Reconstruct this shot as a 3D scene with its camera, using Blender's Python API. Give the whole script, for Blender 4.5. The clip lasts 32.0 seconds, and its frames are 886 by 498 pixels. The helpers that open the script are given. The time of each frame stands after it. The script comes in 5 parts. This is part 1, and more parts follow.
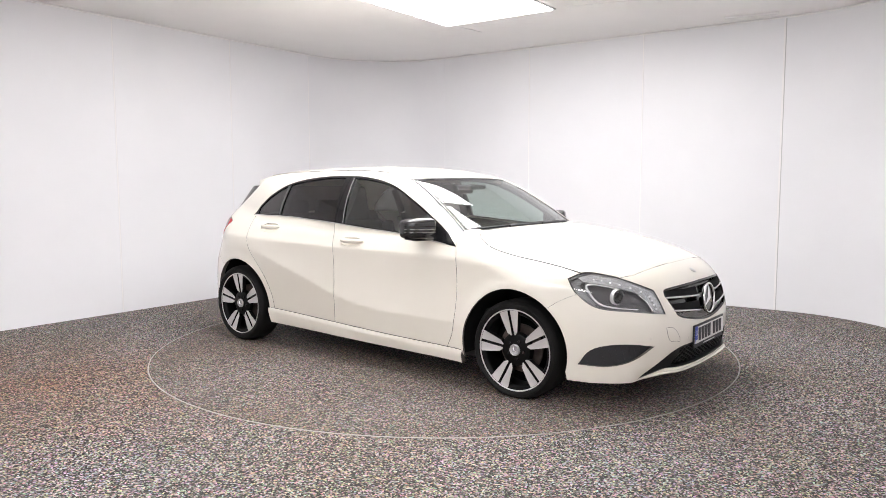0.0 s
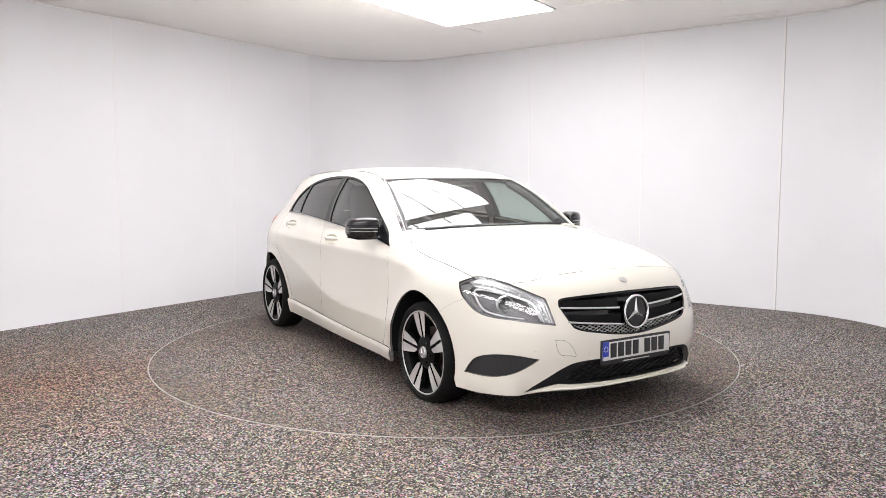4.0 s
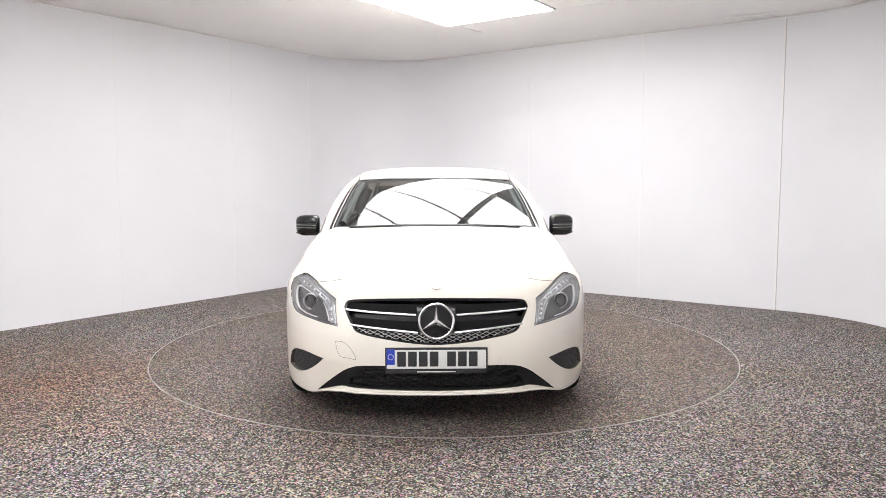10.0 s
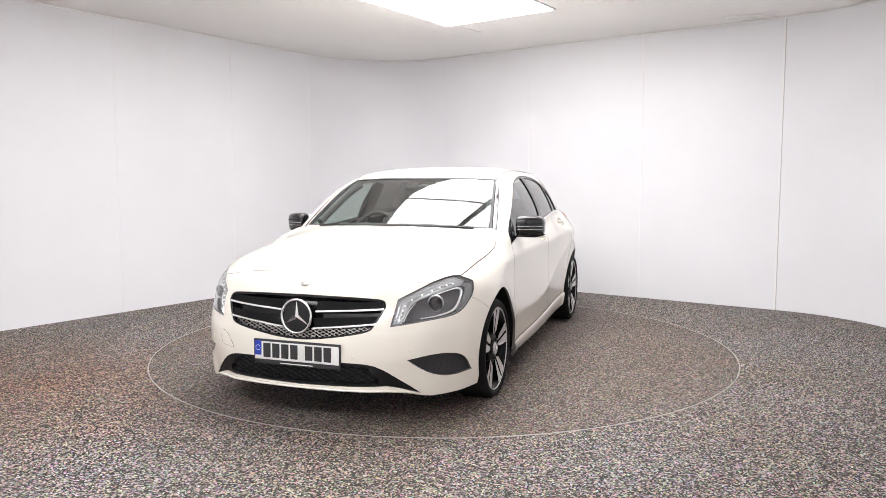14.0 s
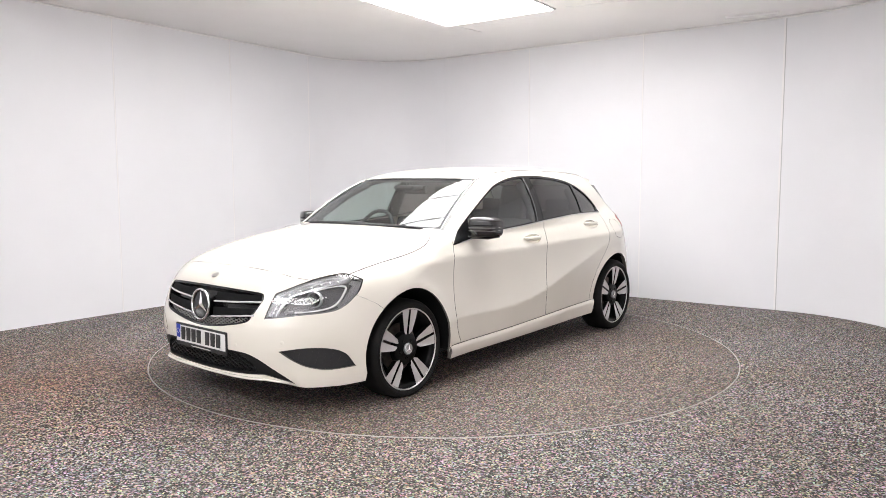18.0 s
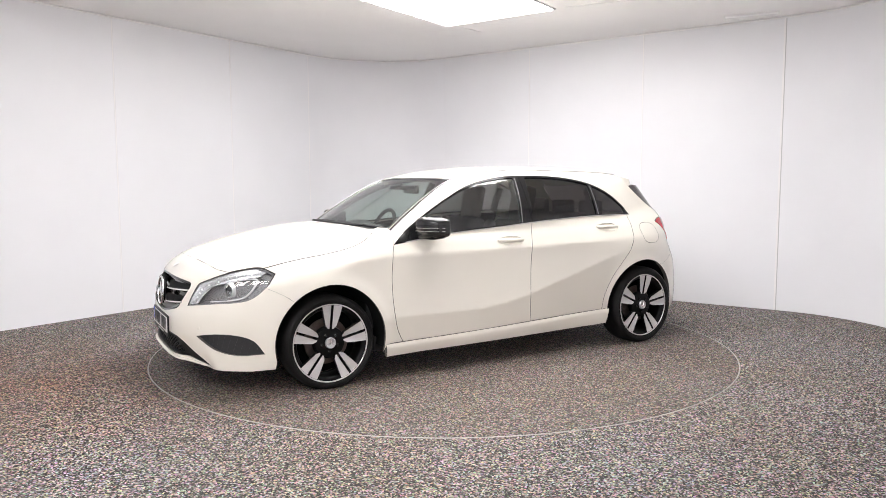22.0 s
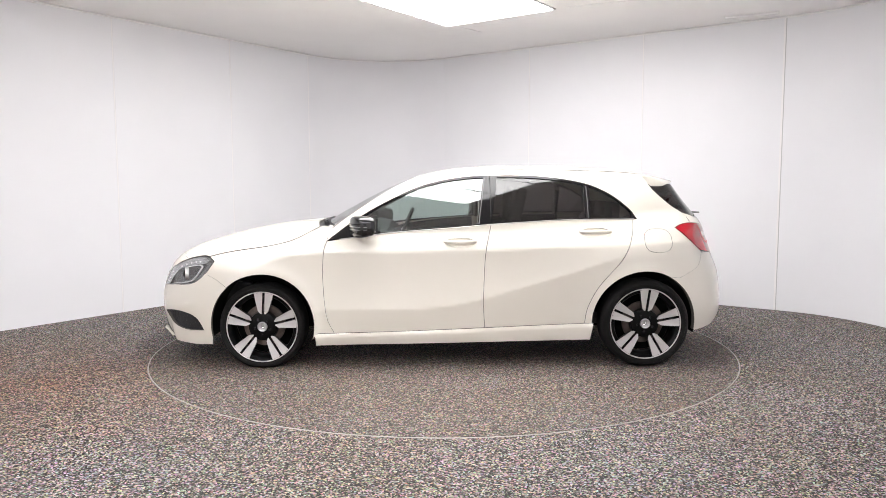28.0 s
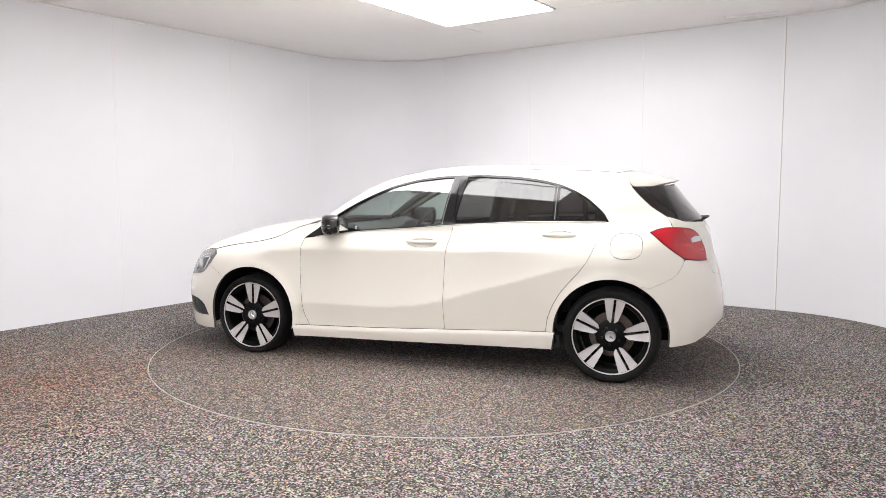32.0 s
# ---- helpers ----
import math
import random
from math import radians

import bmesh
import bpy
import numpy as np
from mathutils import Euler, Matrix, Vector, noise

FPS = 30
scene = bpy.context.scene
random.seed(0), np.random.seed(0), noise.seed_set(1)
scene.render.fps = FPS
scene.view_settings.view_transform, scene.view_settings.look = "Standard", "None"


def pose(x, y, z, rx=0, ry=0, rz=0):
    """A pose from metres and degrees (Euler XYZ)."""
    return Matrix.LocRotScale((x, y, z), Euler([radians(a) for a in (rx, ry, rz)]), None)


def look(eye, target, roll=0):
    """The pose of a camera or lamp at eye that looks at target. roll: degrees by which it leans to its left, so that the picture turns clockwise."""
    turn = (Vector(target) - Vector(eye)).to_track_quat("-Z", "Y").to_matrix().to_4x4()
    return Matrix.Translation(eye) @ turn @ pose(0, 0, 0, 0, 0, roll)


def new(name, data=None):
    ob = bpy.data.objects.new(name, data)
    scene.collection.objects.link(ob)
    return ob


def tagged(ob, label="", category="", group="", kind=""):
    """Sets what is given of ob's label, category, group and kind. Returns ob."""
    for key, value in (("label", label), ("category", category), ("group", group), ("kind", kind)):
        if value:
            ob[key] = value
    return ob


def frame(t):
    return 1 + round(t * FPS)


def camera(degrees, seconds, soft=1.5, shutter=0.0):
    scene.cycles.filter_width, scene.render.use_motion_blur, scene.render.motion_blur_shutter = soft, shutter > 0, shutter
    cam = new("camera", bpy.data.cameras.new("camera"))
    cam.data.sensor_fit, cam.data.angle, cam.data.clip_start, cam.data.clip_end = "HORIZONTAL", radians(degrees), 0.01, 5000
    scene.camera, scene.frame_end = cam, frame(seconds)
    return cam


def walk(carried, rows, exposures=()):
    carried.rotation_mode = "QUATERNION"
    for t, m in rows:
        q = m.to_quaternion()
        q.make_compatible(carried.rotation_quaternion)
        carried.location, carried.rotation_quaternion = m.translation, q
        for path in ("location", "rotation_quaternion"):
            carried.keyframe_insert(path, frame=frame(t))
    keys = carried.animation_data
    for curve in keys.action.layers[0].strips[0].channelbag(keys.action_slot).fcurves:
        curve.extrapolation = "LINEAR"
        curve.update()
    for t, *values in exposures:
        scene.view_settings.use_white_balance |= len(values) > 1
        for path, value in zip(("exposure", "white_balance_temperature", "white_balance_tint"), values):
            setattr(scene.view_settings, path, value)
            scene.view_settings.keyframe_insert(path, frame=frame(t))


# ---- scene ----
EXPOSURE = 0.0
LIGHT_POWER = 10.0
GRANULE = 126.0
BAR = 0.03
# The camera stands still; the car and the turntable under it turn.
cam = camera(62.58, 32.0, soft=0.85)
EYE = (0.0, -5.859, 1.298)
CAM = look(EYE, (-0.0052, 0.1164, 0.7565), -0.103)
walk(cam, [(0.0, CAM), (32.0, CAM)], exposures=[(0.0, EXPOSURE), (32.0, EXPOSURE)])

# ---- light ----
world = bpy.data.worlds.new("world")
scene.world = world
world.use_nodes = True
world.node_tree.nodes["Background"].inputs[0].default_value = (0.02, 0.02, 0.02, 1)
world.node_tree.nodes["Background"].inputs[1].default_value = 0.2


# ---- materials ----
def material(name, colour, rough=0.5, metal=0.0, coat=0.0, spec=0.5, grain=0.0, grain_size=300.0, mottle=0.0, mottle_size=3.0, bump=0.0, bump_size=200.0):
    m = bpy.data.materials.new(name)
    m.use_nodes = True
    nt = m.node_tree
    b = nt.nodes["Principled BSDF"]
    b.inputs["Base Color"].default_value = (*colour, 1)
    b.inputs["Roughness"].default_value = rough
    b.inputs["Metallic"].default_value = metal
    b.inputs["Coat Weight"].default_value = coat
    b.inputs["Coat Roughness"].default_value = 0.06
    b.inputs["Specular IOR Level"].default_value = spec
    tc = nt.nodes.new("ShaderNodeTexCoord")
    col = None
    for amount, size, detail in ((grain, grain_size, 2), (mottle, mottle_size, 4)):
        if amount:
            n = nt.nodes.new("ShaderNodeTexNoise")
            n.inputs["Scale"].default_value, n.inputs["Detail"].default_value = size, detail
            nt.links.new(tc.outputs["Object"], n.inputs["Vector"])
            r = nt.nodes.new("ShaderNodeMapRange")
            r.inputs[1].default_value, r.inputs[2].default_value, r.inputs[3].default_value, r.inputs[4].default_value = 0.3, 0.7, 1 - amount, 1 + amount
            nt.links.new(n.outputs[0], r.inputs[0])
            x = nt.nodes.new("ShaderNodeVectorMath")
            x.operation = "MULTIPLY"
            if col is None:
                x.inputs[0].default_value = colour
            else:
                nt.links.new(col, x.inputs[0])
            nt.links.new(r.outputs[0], x.inputs[1])
            col = x.outputs[0]
    if col is not None:
        nt.links.new(col, b.inputs["Base Color"])
    if bump:
        n = nt.nodes.new("ShaderNodeTexNoise")
        n.inputs["Scale"].default_value = bump_size
        nt.links.new(tc.outputs["Object"], n.inputs["Vector"])
        u = nt.nodes.new("ShaderNodeBump")
        u.inputs["Strength"].default_value, u.inputs["Distance"].default_value = bump, 0.002
        nt.links.new(n.outputs[0], u.inputs["Height"])
        nt.links.new(u.outputs[0], b.inputs["Normal"])
    return m


def glass(name, tint, shine=0.06):
    """A thin tinted pane: light goes straight through it, and it mirrors more at a glancing angle."""
    m = bpy.data.materials.new(name)
    m.use_nodes = True
    nt = m.node_tree
    nt.nodes.remove(nt.nodes["Principled BSDF"])
    t, g, f, x = (nt.nodes.new(k) for k in ("ShaderNodeBsdfTransparent", "ShaderNodeBsdfGlossy", "ShaderNodeLayerWeight", "ShaderNodeMixShader"))
    t.inputs[0].default_value = (*tint, 1)
    g.inputs["Roughness"].default_value = 0.01
    f.inputs[0].default_value = 0.5
    k = nt.nodes.new("ShaderNodeMath")
    k.operation = "POWER"
    k.inputs[1].default_value = 4.0
    nt.links.new(f.outputs["Facing"], k.inputs[0])
    w = nt.nodes.new("ShaderNodeMath")
    w.operation, w.use_clamp = "MULTIPLY_ADD", True
    w.inputs[1].default_value, w.inputs[2].default_value = 1 - shine, shine
    nt.links.new(k.outputs[0], w.inputs[0])
    nt.links.new(w.outputs[0], x.inputs[0])
    nt.links.new(t.outputs[0], x.inputs[1])
    nt.links.new(g.outputs[0], x.inputs[2])
    nt.links.new(x.outputs[0], nt.nodes["Material Output"].inputs[0])
    return m


def glow(name, colour, strength):
    m = bpy.data.materials.new(name)
    m.use_nodes = True
    b = m.node_tree.nodes["Principled BSDF"]
    b.inputs["Base Color"].default_value = (0.8, 0.8, 0.8, 1)
    b.inputs["Emission Color"].default_value = (*colour, 1)
    b.inputs["Emission Strength"].default_value = strength
    return m


def granules(name, seed, tone=(1.0, 1.0, 1.0), soften=0.0, stain=None):
    """Bonded rubber and stone granules, a few millimetres each, in greys and browns with odd red, green and pale ones."""
    m = bpy.data.materials.new(name)
    m.use_nodes = True
    nt = m.node_tree
    b = nt.nodes["Principled BSDF"]
    tc = nt.nodes.new("ShaderNodeTexCoord")
    mp = nt.nodes.new("ShaderNodeMapping")
    mp.inputs["Location"].default_value = (seed, seed * 2, 0)
    nt.links.new(tc.outputs["Object"], mp.inputs[0])
    v = nt.nodes.new("ShaderNodeTexVoronoi")
    v.inputs["Scale"].default_value = GRANULE
    nt.links.new(mp.outputs[0], v.inputs["Vector"])
    sep = nt.nodes.new("ShaderNodeSeparateColor")
    nt.links.new(v.outputs["Color"], sep.inputs[0])
    r = nt.nodes.new("ShaderNodeValToRGB")
    r.color_ramp.interpolation = "LINEAR"
    stops = [(0.0, (0.005, 0.0045, 0.0041)), (0.30, (0.012, 0.0108, 0.0100)), (0.44, (0.060, 0.053, 0.049)), (0.60, (0.165, 0.146, 0.136)), (0.80, (0.310, 0.276, 0.258)), (1.0, (0.52, 0.472, 0.447))]
    e = r.color_ramp.elements
    mean = (0.105, 0.094, 0.084)
    stops = [(p, tuple((c[i] * (1 - soften) + mean[i] * soften) * tone[i] for i in range(3))) for p, c in stops]
    e[0].position, e[0].color = stops[0][0], (*stops[0][1], 1)
    e[1].position, e[1].color = stops[-1][0], (*stops[-1][1], 1)
    for p, c in stops[1:-1]:
        k = e.new(p)
        k.color = (*c, 1)
    mix = nt.nodes.new("ShaderNodeMath")
    mix.operation = "MULTIPLY_ADD"
    mix.inputs[1].default_value = 37.0
    nt.links.new(sep.outputs[0], mix.inputs[0])
    nt.links.new(sep.outputs[1], mix.inputs[2])
    fr = nt.nodes.new("ShaderNodeMath")
    fr.operation = "FRACT"
    nt.links.new(mix.outputs[0], fr.inputs[0])
    nt.links.new(fr.outputs[0], r.inputs[0])
    # a tint for each granule
    hs = nt.nodes.new("ShaderNodeMix")
    hs.data_type, hs.blend_type = "RGBA", "OVERLAY"
    hs.inputs[0].default_value = 0.36
    nt.links.new(r.outputs[0], hs.inputs[6])
    nt.links.new(v.outputs["Color"], hs.inputs[7])
    # broad wear and dirt
    n = nt.nodes.new("ShaderNodeTexNoise")
    n.inputs["Scale"].default_value, n.inputs["Detail"].default_value = 0.9, 5
    nt.links.new(mp.outputs[0], n.inputs["Vector"])
    mr = nt.nodes.new("ShaderNodeValToRGB")
    q = mr.color_ramp.elements
    q[0].position, q[0].color = 0.35, (0.96, 0.87, 0.77, 1)
    q[1].position, q[1].color = 0.65, (1.0, 1.0, 1.02, 1)
    nt.links.new(n.outputs[0], mr.inputs[0])
    mu = nt.nodes.new("ShaderNodeMix")
    mu.data_type, mu.blend_type = "RGBA", "MULTIPLY"
    mu.inputs[0].default_value = 0.8
    nt.links.new(hs.outputs[2], mu.inputs[6])
    nt.links.new(mr.outputs[0], mu.inputs[7])
    colour = mu.outputs[2]
    if stain:
        # a broad rusty brown stain, ragged at its edge
        at = nt.nodes.new("ShaderNodeMapping")
        at.vector_type = "TEXTURE"
        at.inputs["Location"].default_value, at.inputs["Scale"].default_value = (*stain, 0), (2.6, 1.5, 1.5)
        nt.links.new(tc.outputs["Object"], at.inputs[0])
        ball = nt.nodes.new("ShaderNodeTexGradient")
        ball.gradient_type = "SPHERICAL"
        nt.links.new(at.outputs[0], ball.inputs[0])
        patch = nt.nodes.new("ShaderNodeTexNoise")
        patch.inputs["Scale"].default_value, patch.inputs["Detail"].default_value = 3.0, 4
        nt.links.new(tc.outputs["Object"], patch.inputs["Vector"])
        k = nt.nodes.new("ShaderNodeMath")
        k.operation, k.use_clamp = "MULTIPLY", True
        nt.links.new(ball.outputs["Fac"], k.inputs[0])
        nt.links.new(patch.outputs[0], k.inputs[1])
        rust = nt.nodes.new("ShaderNodeMix")
        rust.data_type, rust.blend_type = "RGBA", "MULTIPLY"
        rust.inputs[7].default_value = (0.98, 0.50, 0.24, 1)
        nt.links.new(k.outputs[0], rust.inputs[0])
        nt.links.new(colour, rust.inputs[6])
        colour = rust.outputs[2]
    nt.links.new(colour, b.inputs["Base Color"])
    b.inputs["Roughness"].default_value = 0.75
    u = nt.nodes.new("ShaderNodeBump")
    u.inputs["Strength"].default_value, u.inputs["Distance"].default_value = 0.6, 0.004
    nt.links.new(v.outputs["Distance"], u.inputs["Height"])
    u.invert = True
    nt.links.new(u.outputs[0], b.inputs["Normal"])
    return m


PAINT = material("cream_white_paint", (0.815, 0.772, 0.688), 0.30, coat=1.0, mottle=0.015, mottle_size=2.0)
BLACK_GLOSS = material("gloss_black", (0.010, 0.010, 0.011), 0.14, spec=0.4)
MIRROR_BLACK = material("mirror_black", (0.009, 0.009, 0.010), 0.05, spec=0.5, coat=0.5)
WHEEL_BLACK = material("wheel_black", (0.004, 0.004, 0.0042), 0.36, spec=0.13, mottle=0.1, mottle_size=30)
PILLAR_BLACK = material("pillar_strip_black", (0.018, 0.018, 0.019), 0.06, spec=0.5, coat=0.6)
MESH_BLACK = material("mesh_black", (0.010, 0.010, 0.011), 0.45, spec=0.25)
BLACK_PLASTIC = material("black_plastic", (0.022, 0.022, 0.024), 0.5, grain=0.2, bump=0.3, bump_size=900)
TRIM_BLACK = material("window_trim_black", (0.008, 0.008, 0.009), 0.09, spec=0.45)
LINER = material("arch_liner_black", (0.008, 0.008, 0.0085), 0.85, spec=0.2, grain=0.2)
# dark edge colour that stands in for the shade in panel gaps
GAP_SHADE = material("gap_shade_dark", (0.12, 0.11, 0.097), 0.7)
BRIGHT = material("bright_trim", (0.88, 0.88, 0.88), 0.22, metal=0.55)
DARK_TRIM = material("dark_interior", (0.03, 0.03, 0.032), 0.6, grain=0.15, bump=0.3, bump_size=500)
SEAT_CLOTH = material("seat_cloth", (0.035, 0.035, 0.038), 0.8, grain=0.3, grain_size=800, bump=0.5, bump_size=900)
HEADLINER = material("headliner", (0.30, 0.29, 0.28), 0.9, grain=0.1)
RUBBER = material("tyre_rubber", (0.010, 0.0095, 0.0095), 0.62, spec=0.18, grain=0.2, mottle=0.15, mottle_size=8, bump=0.2)
MACHINED = material("machined_aluminium", (0.66, 0.645, 0.64), 0.42, metal=0.55, grain=0.05, grain_size=900)
STEEL = material("brake_steel", (0.13, 0.105, 0.095), 0.5, metal=0.8, mottle=0.2, mottle_size=30)
CHROME = material("chrome", (0.80, 0.80, 0.80), 0.10, metal=1.0)
DARK_CAP = material("cap_grey", (0.62, 0.62, 0.63), 0.25, metal=0.6)
SATIN = material("satin_silver", (0.58, 0.57, 0.56), 0.35, metal=0.8)
RED_LENS = material("red_lens", (0.52, 0.010, 0.022), 0.18, coat=0.6, spec=0.3)
PALE_RED = material("pale_red_lens", (0.72, 0.10, 0.12), 0.2, coat=0.6)
WHITE_LENS = material("white_lens", (0.80, 0.79, 0.79), 0.15, coat=1.0)
LAMP_SILVER = material("lamp_reflector", (0.74, 0.74, 0.74), 0.3, metal=0.6)
FACET = material("lamp_facets", (0.62, 0.62, 0.63), 0.22, metal=0.6)
LAMP_GREY = material("lamp_housing", (0.085, 0.082, 0.084), 0.3)
LAMP_BLIND = material("lamp_blind", (0.20, 0.198, 0.20), 0.35)
PLATE_WHITE = material("plate_white", (0.72, 0.72, 0.70), 0.35)
PLATE_BLUE = material("plate_blue", (0.02, 0.05, 0.42), 0.35)
GLASS_CLEAR = glass("windscreen_glass", (0.78, 0.86, 0.83), 0.11)
GLASS_TINT = glass("tinted_glass", (0.68, 0.78, 0.745), 0.165)
GLASS_DARK = glass("privacy_glass", (0.18, 0.17, 0.168), 0.08)
LENS_CLEAR = glass("lamp_lens", (0.93, 0.94, 0.95), 0.085)
ROOF_SEAM = material("roof_seam_grey", (0.10, 0.098, 0.095), 0.5)
WALL = material("white_wall_sheet", (0.842, 0.840, 0.868), 0.42, mottle=0.018, mottle_size=1.3, bump=0.05, bump_size=6)
JOINT = material("wall_joint_strip", (0.90, 0.885, 0.89), 0.4)
JOINT_LINE = material("joint_shadow_line", (0.53, 0.52, 0.53), 0.6)
JOINT_FAINT = material("joint_faint_line", (0.79, 0.78, 0.80), 0.6)
CEIL = material("ceiling_board", (0.95, 0.935, 0.93), 0.8, mottle=0.02, mottle_size=1.5)
LIGHT = glow("light_diffuser", (1.0, 0.985, 0.985), LIGHT_POWER)
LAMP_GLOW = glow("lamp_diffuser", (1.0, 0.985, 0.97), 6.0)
LIGHT_FRAME = material("light_frame", (0.55, 0.55, 0.55), 0.5)
FLOOR = granules("granule_floor", 3.1, stain=(-2.6, -1.2))
DISC = granules("granule_turntable", 7.7, (0.95, 0.885, 0.845), 0.25)
EDGE = material("aluminium_edging", (0.46, 0.44, 0.42), 0.45, metal=0.5, mottle=0.2, mottle_size=6)


# ---- mesh helpers ----
def part(name, bm, mat, parent=None, label="", smooth=True):
    me = bpy.data.meshes.new(name)
    bm.to_mesh(me)
    bm.free()
    return mesh_part(name, me, mat, parent, label, smooth)


def mesh_part(name, me, mat, parent=None, label="", smooth=True, crease=0.7):
    for x in (mat if isinstance(mat, (list, tuple)) else [mat]):
        me.materials.append(x)
    if smooth:
        me.shade_smooth()
        if crease:
            me.set_sharp_from_angle(angle=crease)
    ob = new(name, me)
    if parent is not None:
        ob.parent = parent
    return tagged(ob, label) if label else ob


def box_bm(size, at=(0, 0, 0), bevel=0.0, turn=None, segments=2):
    bm = bmesh.new()
    bmesh.ops.create_cube(bm, size=1)
    bmesh.ops.scale(bm, vec=size, verts=bm.verts)
    if bevel:
        bmesh.ops.bevel(bm, geom=bm.edges[:], offset=bevel, segments=segments, profile=0.6, affect="EDGES")
    if turn is not None:
        bmesh.ops.transform(bm, matrix=turn, verts=bm.verts)
    bmesh.ops.translate(bm, vec=at, verts=bm.verts)
    return bm


def join_bm(a, b):
    """Adds mesh b to a."""
    me = bpy.data.meshes.new("joined")
    b.to_mesh(me)
    b.free()
    a.from_mesh(me)
    bpy.data.meshes.remove(me)
    return a


def tube_bm(points, radius, sides=8, closed=False, flat=1.0, up=(0, 0, 1)):
    """A round bar along points."""
    pts = [Vector(p) for p in points]
    bm = bmesh.new()
    rings = []
    n = len(pts)
    for i, p in enumerate(pts):
        a, b = pts[(i - 1) % n if closed else max(i - 1, 0)], pts[(i + 1) % n if closed else min(i + 1, n - 1)]
        d = (b - a).normalized()
        u = Vector(up)
        u = (u - d * u.dot(d)).normalized()
        w = d.cross(u)
        r = float(radius[i] if isinstance(radius, (list, tuple)) else radius)
        rings.append([bm.verts.new(p + r * (math.cos(k) * w + math.sin(k) * u * flat)) for k in (2 * math.pi * j / sides for j in range(sides))])
    for i in range(n if closed else n - 1):
        a, b = rings[i], rings[(i + 1) % n]
        for j in range(sides):
            bm.faces.new((a[j], a[(j + 1) % sides], b[(j + 1) % sides], b[j]))
    if not closed:
        bm.faces.new(rings[0][::-1])
        bm.faces.new(rings[-1])
    bmesh.ops.recalc_face_normals(bm, faces=bm.faces)
    return bm


def lathe_bm(profile, axis="y", steps=64, closed=False):
    """Turns a profile of (radius, along) pairs round the axis."""
    bm = bmesh.new()
    rings = []
    for r, h in profile:
        ring = []
        for j in range(steps):
            k = 2 * math.pi * j / steps
            c, s = r * math.cos(k), r * math.sin(k)
            ring.append(bm.verts.new({"y": (c, h, s), "z": (c, s, h), "x": (h, c, s)}[axis]))
        rings.append(ring)
    pairs = list(zip(rings, rings[1:])) + ([(rings[-1], rings[0])] if closed else [])
    for a, b in pairs:
        for j in range(steps):
            bm.faces.new((a[j], a[(j + 1) % steps], b[(j + 1) % steps], b[j]))
    if not closed:
        bm.faces.new(rings[0])
        bm.faces.new(rings[-1])
    bmesh.ops.recalc_face_normals(bm, faces=bm.faces)
    return bm


def prism_bm(outline, a, b, axis="y", bevel=0.0):
    """A flat outline made solid between a and b along the axis."""
    bm = bmesh.new()
    put = {"y": lambda p, h: (p[0], h, p[1]), "z": lambda p, h: (p[0], p[1], h), "x": lambda p, h: (h, p[0], p[1])}[axis]
    lo, hi = ([bm.verts.new(put(p, h)) for p in outline] for h in (a, b))
    bm.faces.new(lo)
    bm.faces.new(hi[::-1])
    n = len(outline)
    for i in range(n):
        bm.faces.new((lo[i], hi[i], hi[(i + 1) % n], lo[(i + 1) % n]))
    bmesh.ops.recalc_face_normals(bm, faces=bm.faces)
    if bevel:
        bmesh.ops.bevel(bm, geom=bm.edges[:], offset=bevel, segments=2, profile=0.6, affect="EDGES")
    return bm


# ---- the room: a rectangle with rounded corners, set askew to the view ----
U = Vector((0.5779, 0.8161, 0))
V = Vector((0.8161, -0.5779, 0))
LEFT, BACK, RIGHT, HIGH = -3.48, 3.18, 3.30, 2.93
CORNER_BACK, CORNER_RIGHT = 1.25, 1.41


def uv(u, v, z=0.0):
    return U * u + V * v + Vector((0, 0, z))


corner_b = [(BACK - CORNER_BACK + CORNER_BACK * math.sin(radians(a)), LEFT + CORNER_BACK - CORNER_BACK * math.cos(radians(a))) for a in np.linspace(0, 90, 19)]
corner_r = [(BACK - CORNER_RIGHT + CORNER_RIGHT * math.cos(radians(a)), RIGHT - CORNER_RIGHT + CORNER_RIGHT * math.sin(radians(a))) for a in np.linspace(0, 70, 15)]
end_u, end_v = corner_r[-1]
far = 8.6
tail_r = (end_u - far * math.sin(radians(70)), end_v + far * math.cos(radians(70)))
REAR = tail_r[0]


def wall(name, line, label):
    """A wall of some thickness along a line of (u, v) points, from the floor to above the ceiling."""
    bm = bmesh.new()
    pts = [Vector(p) for p in line]
    rows = []
    for i, p in enumerate(pts):
        d = (pts[min(i + 1, len(pts) - 1)] - pts[max(i - 1, 0)]).normalized()
        out = Vector((d.y, -d.x)) * -1
        if out.dot(p - Vector((0, 0.4))) < 0:
            out = -out
        q = p + out * 0.12
        rows.append([bm.verts.new(uv(a[0], a[1], z)) for a, z in ((p, -0.05), (p, HIGH + 0.1), (q, HIGH + 0.1), (q, -0.05))])
    for a, b in zip(rows, rows[1:]):
        for j in range(4):
            bm.faces.new((a[j], a[(j + 1) % 4], b[(j + 1) % 4], b[j]))
    bm.faces.new(rows[0])
    bm.faces.new(rows[-1][::-1])
    bmesh.ops.recalc_face_normals(bm, faces=bm.faces)
    ob = part(name, bm, WALL)
    return tagged(ob, label, "wall", kind="structure")


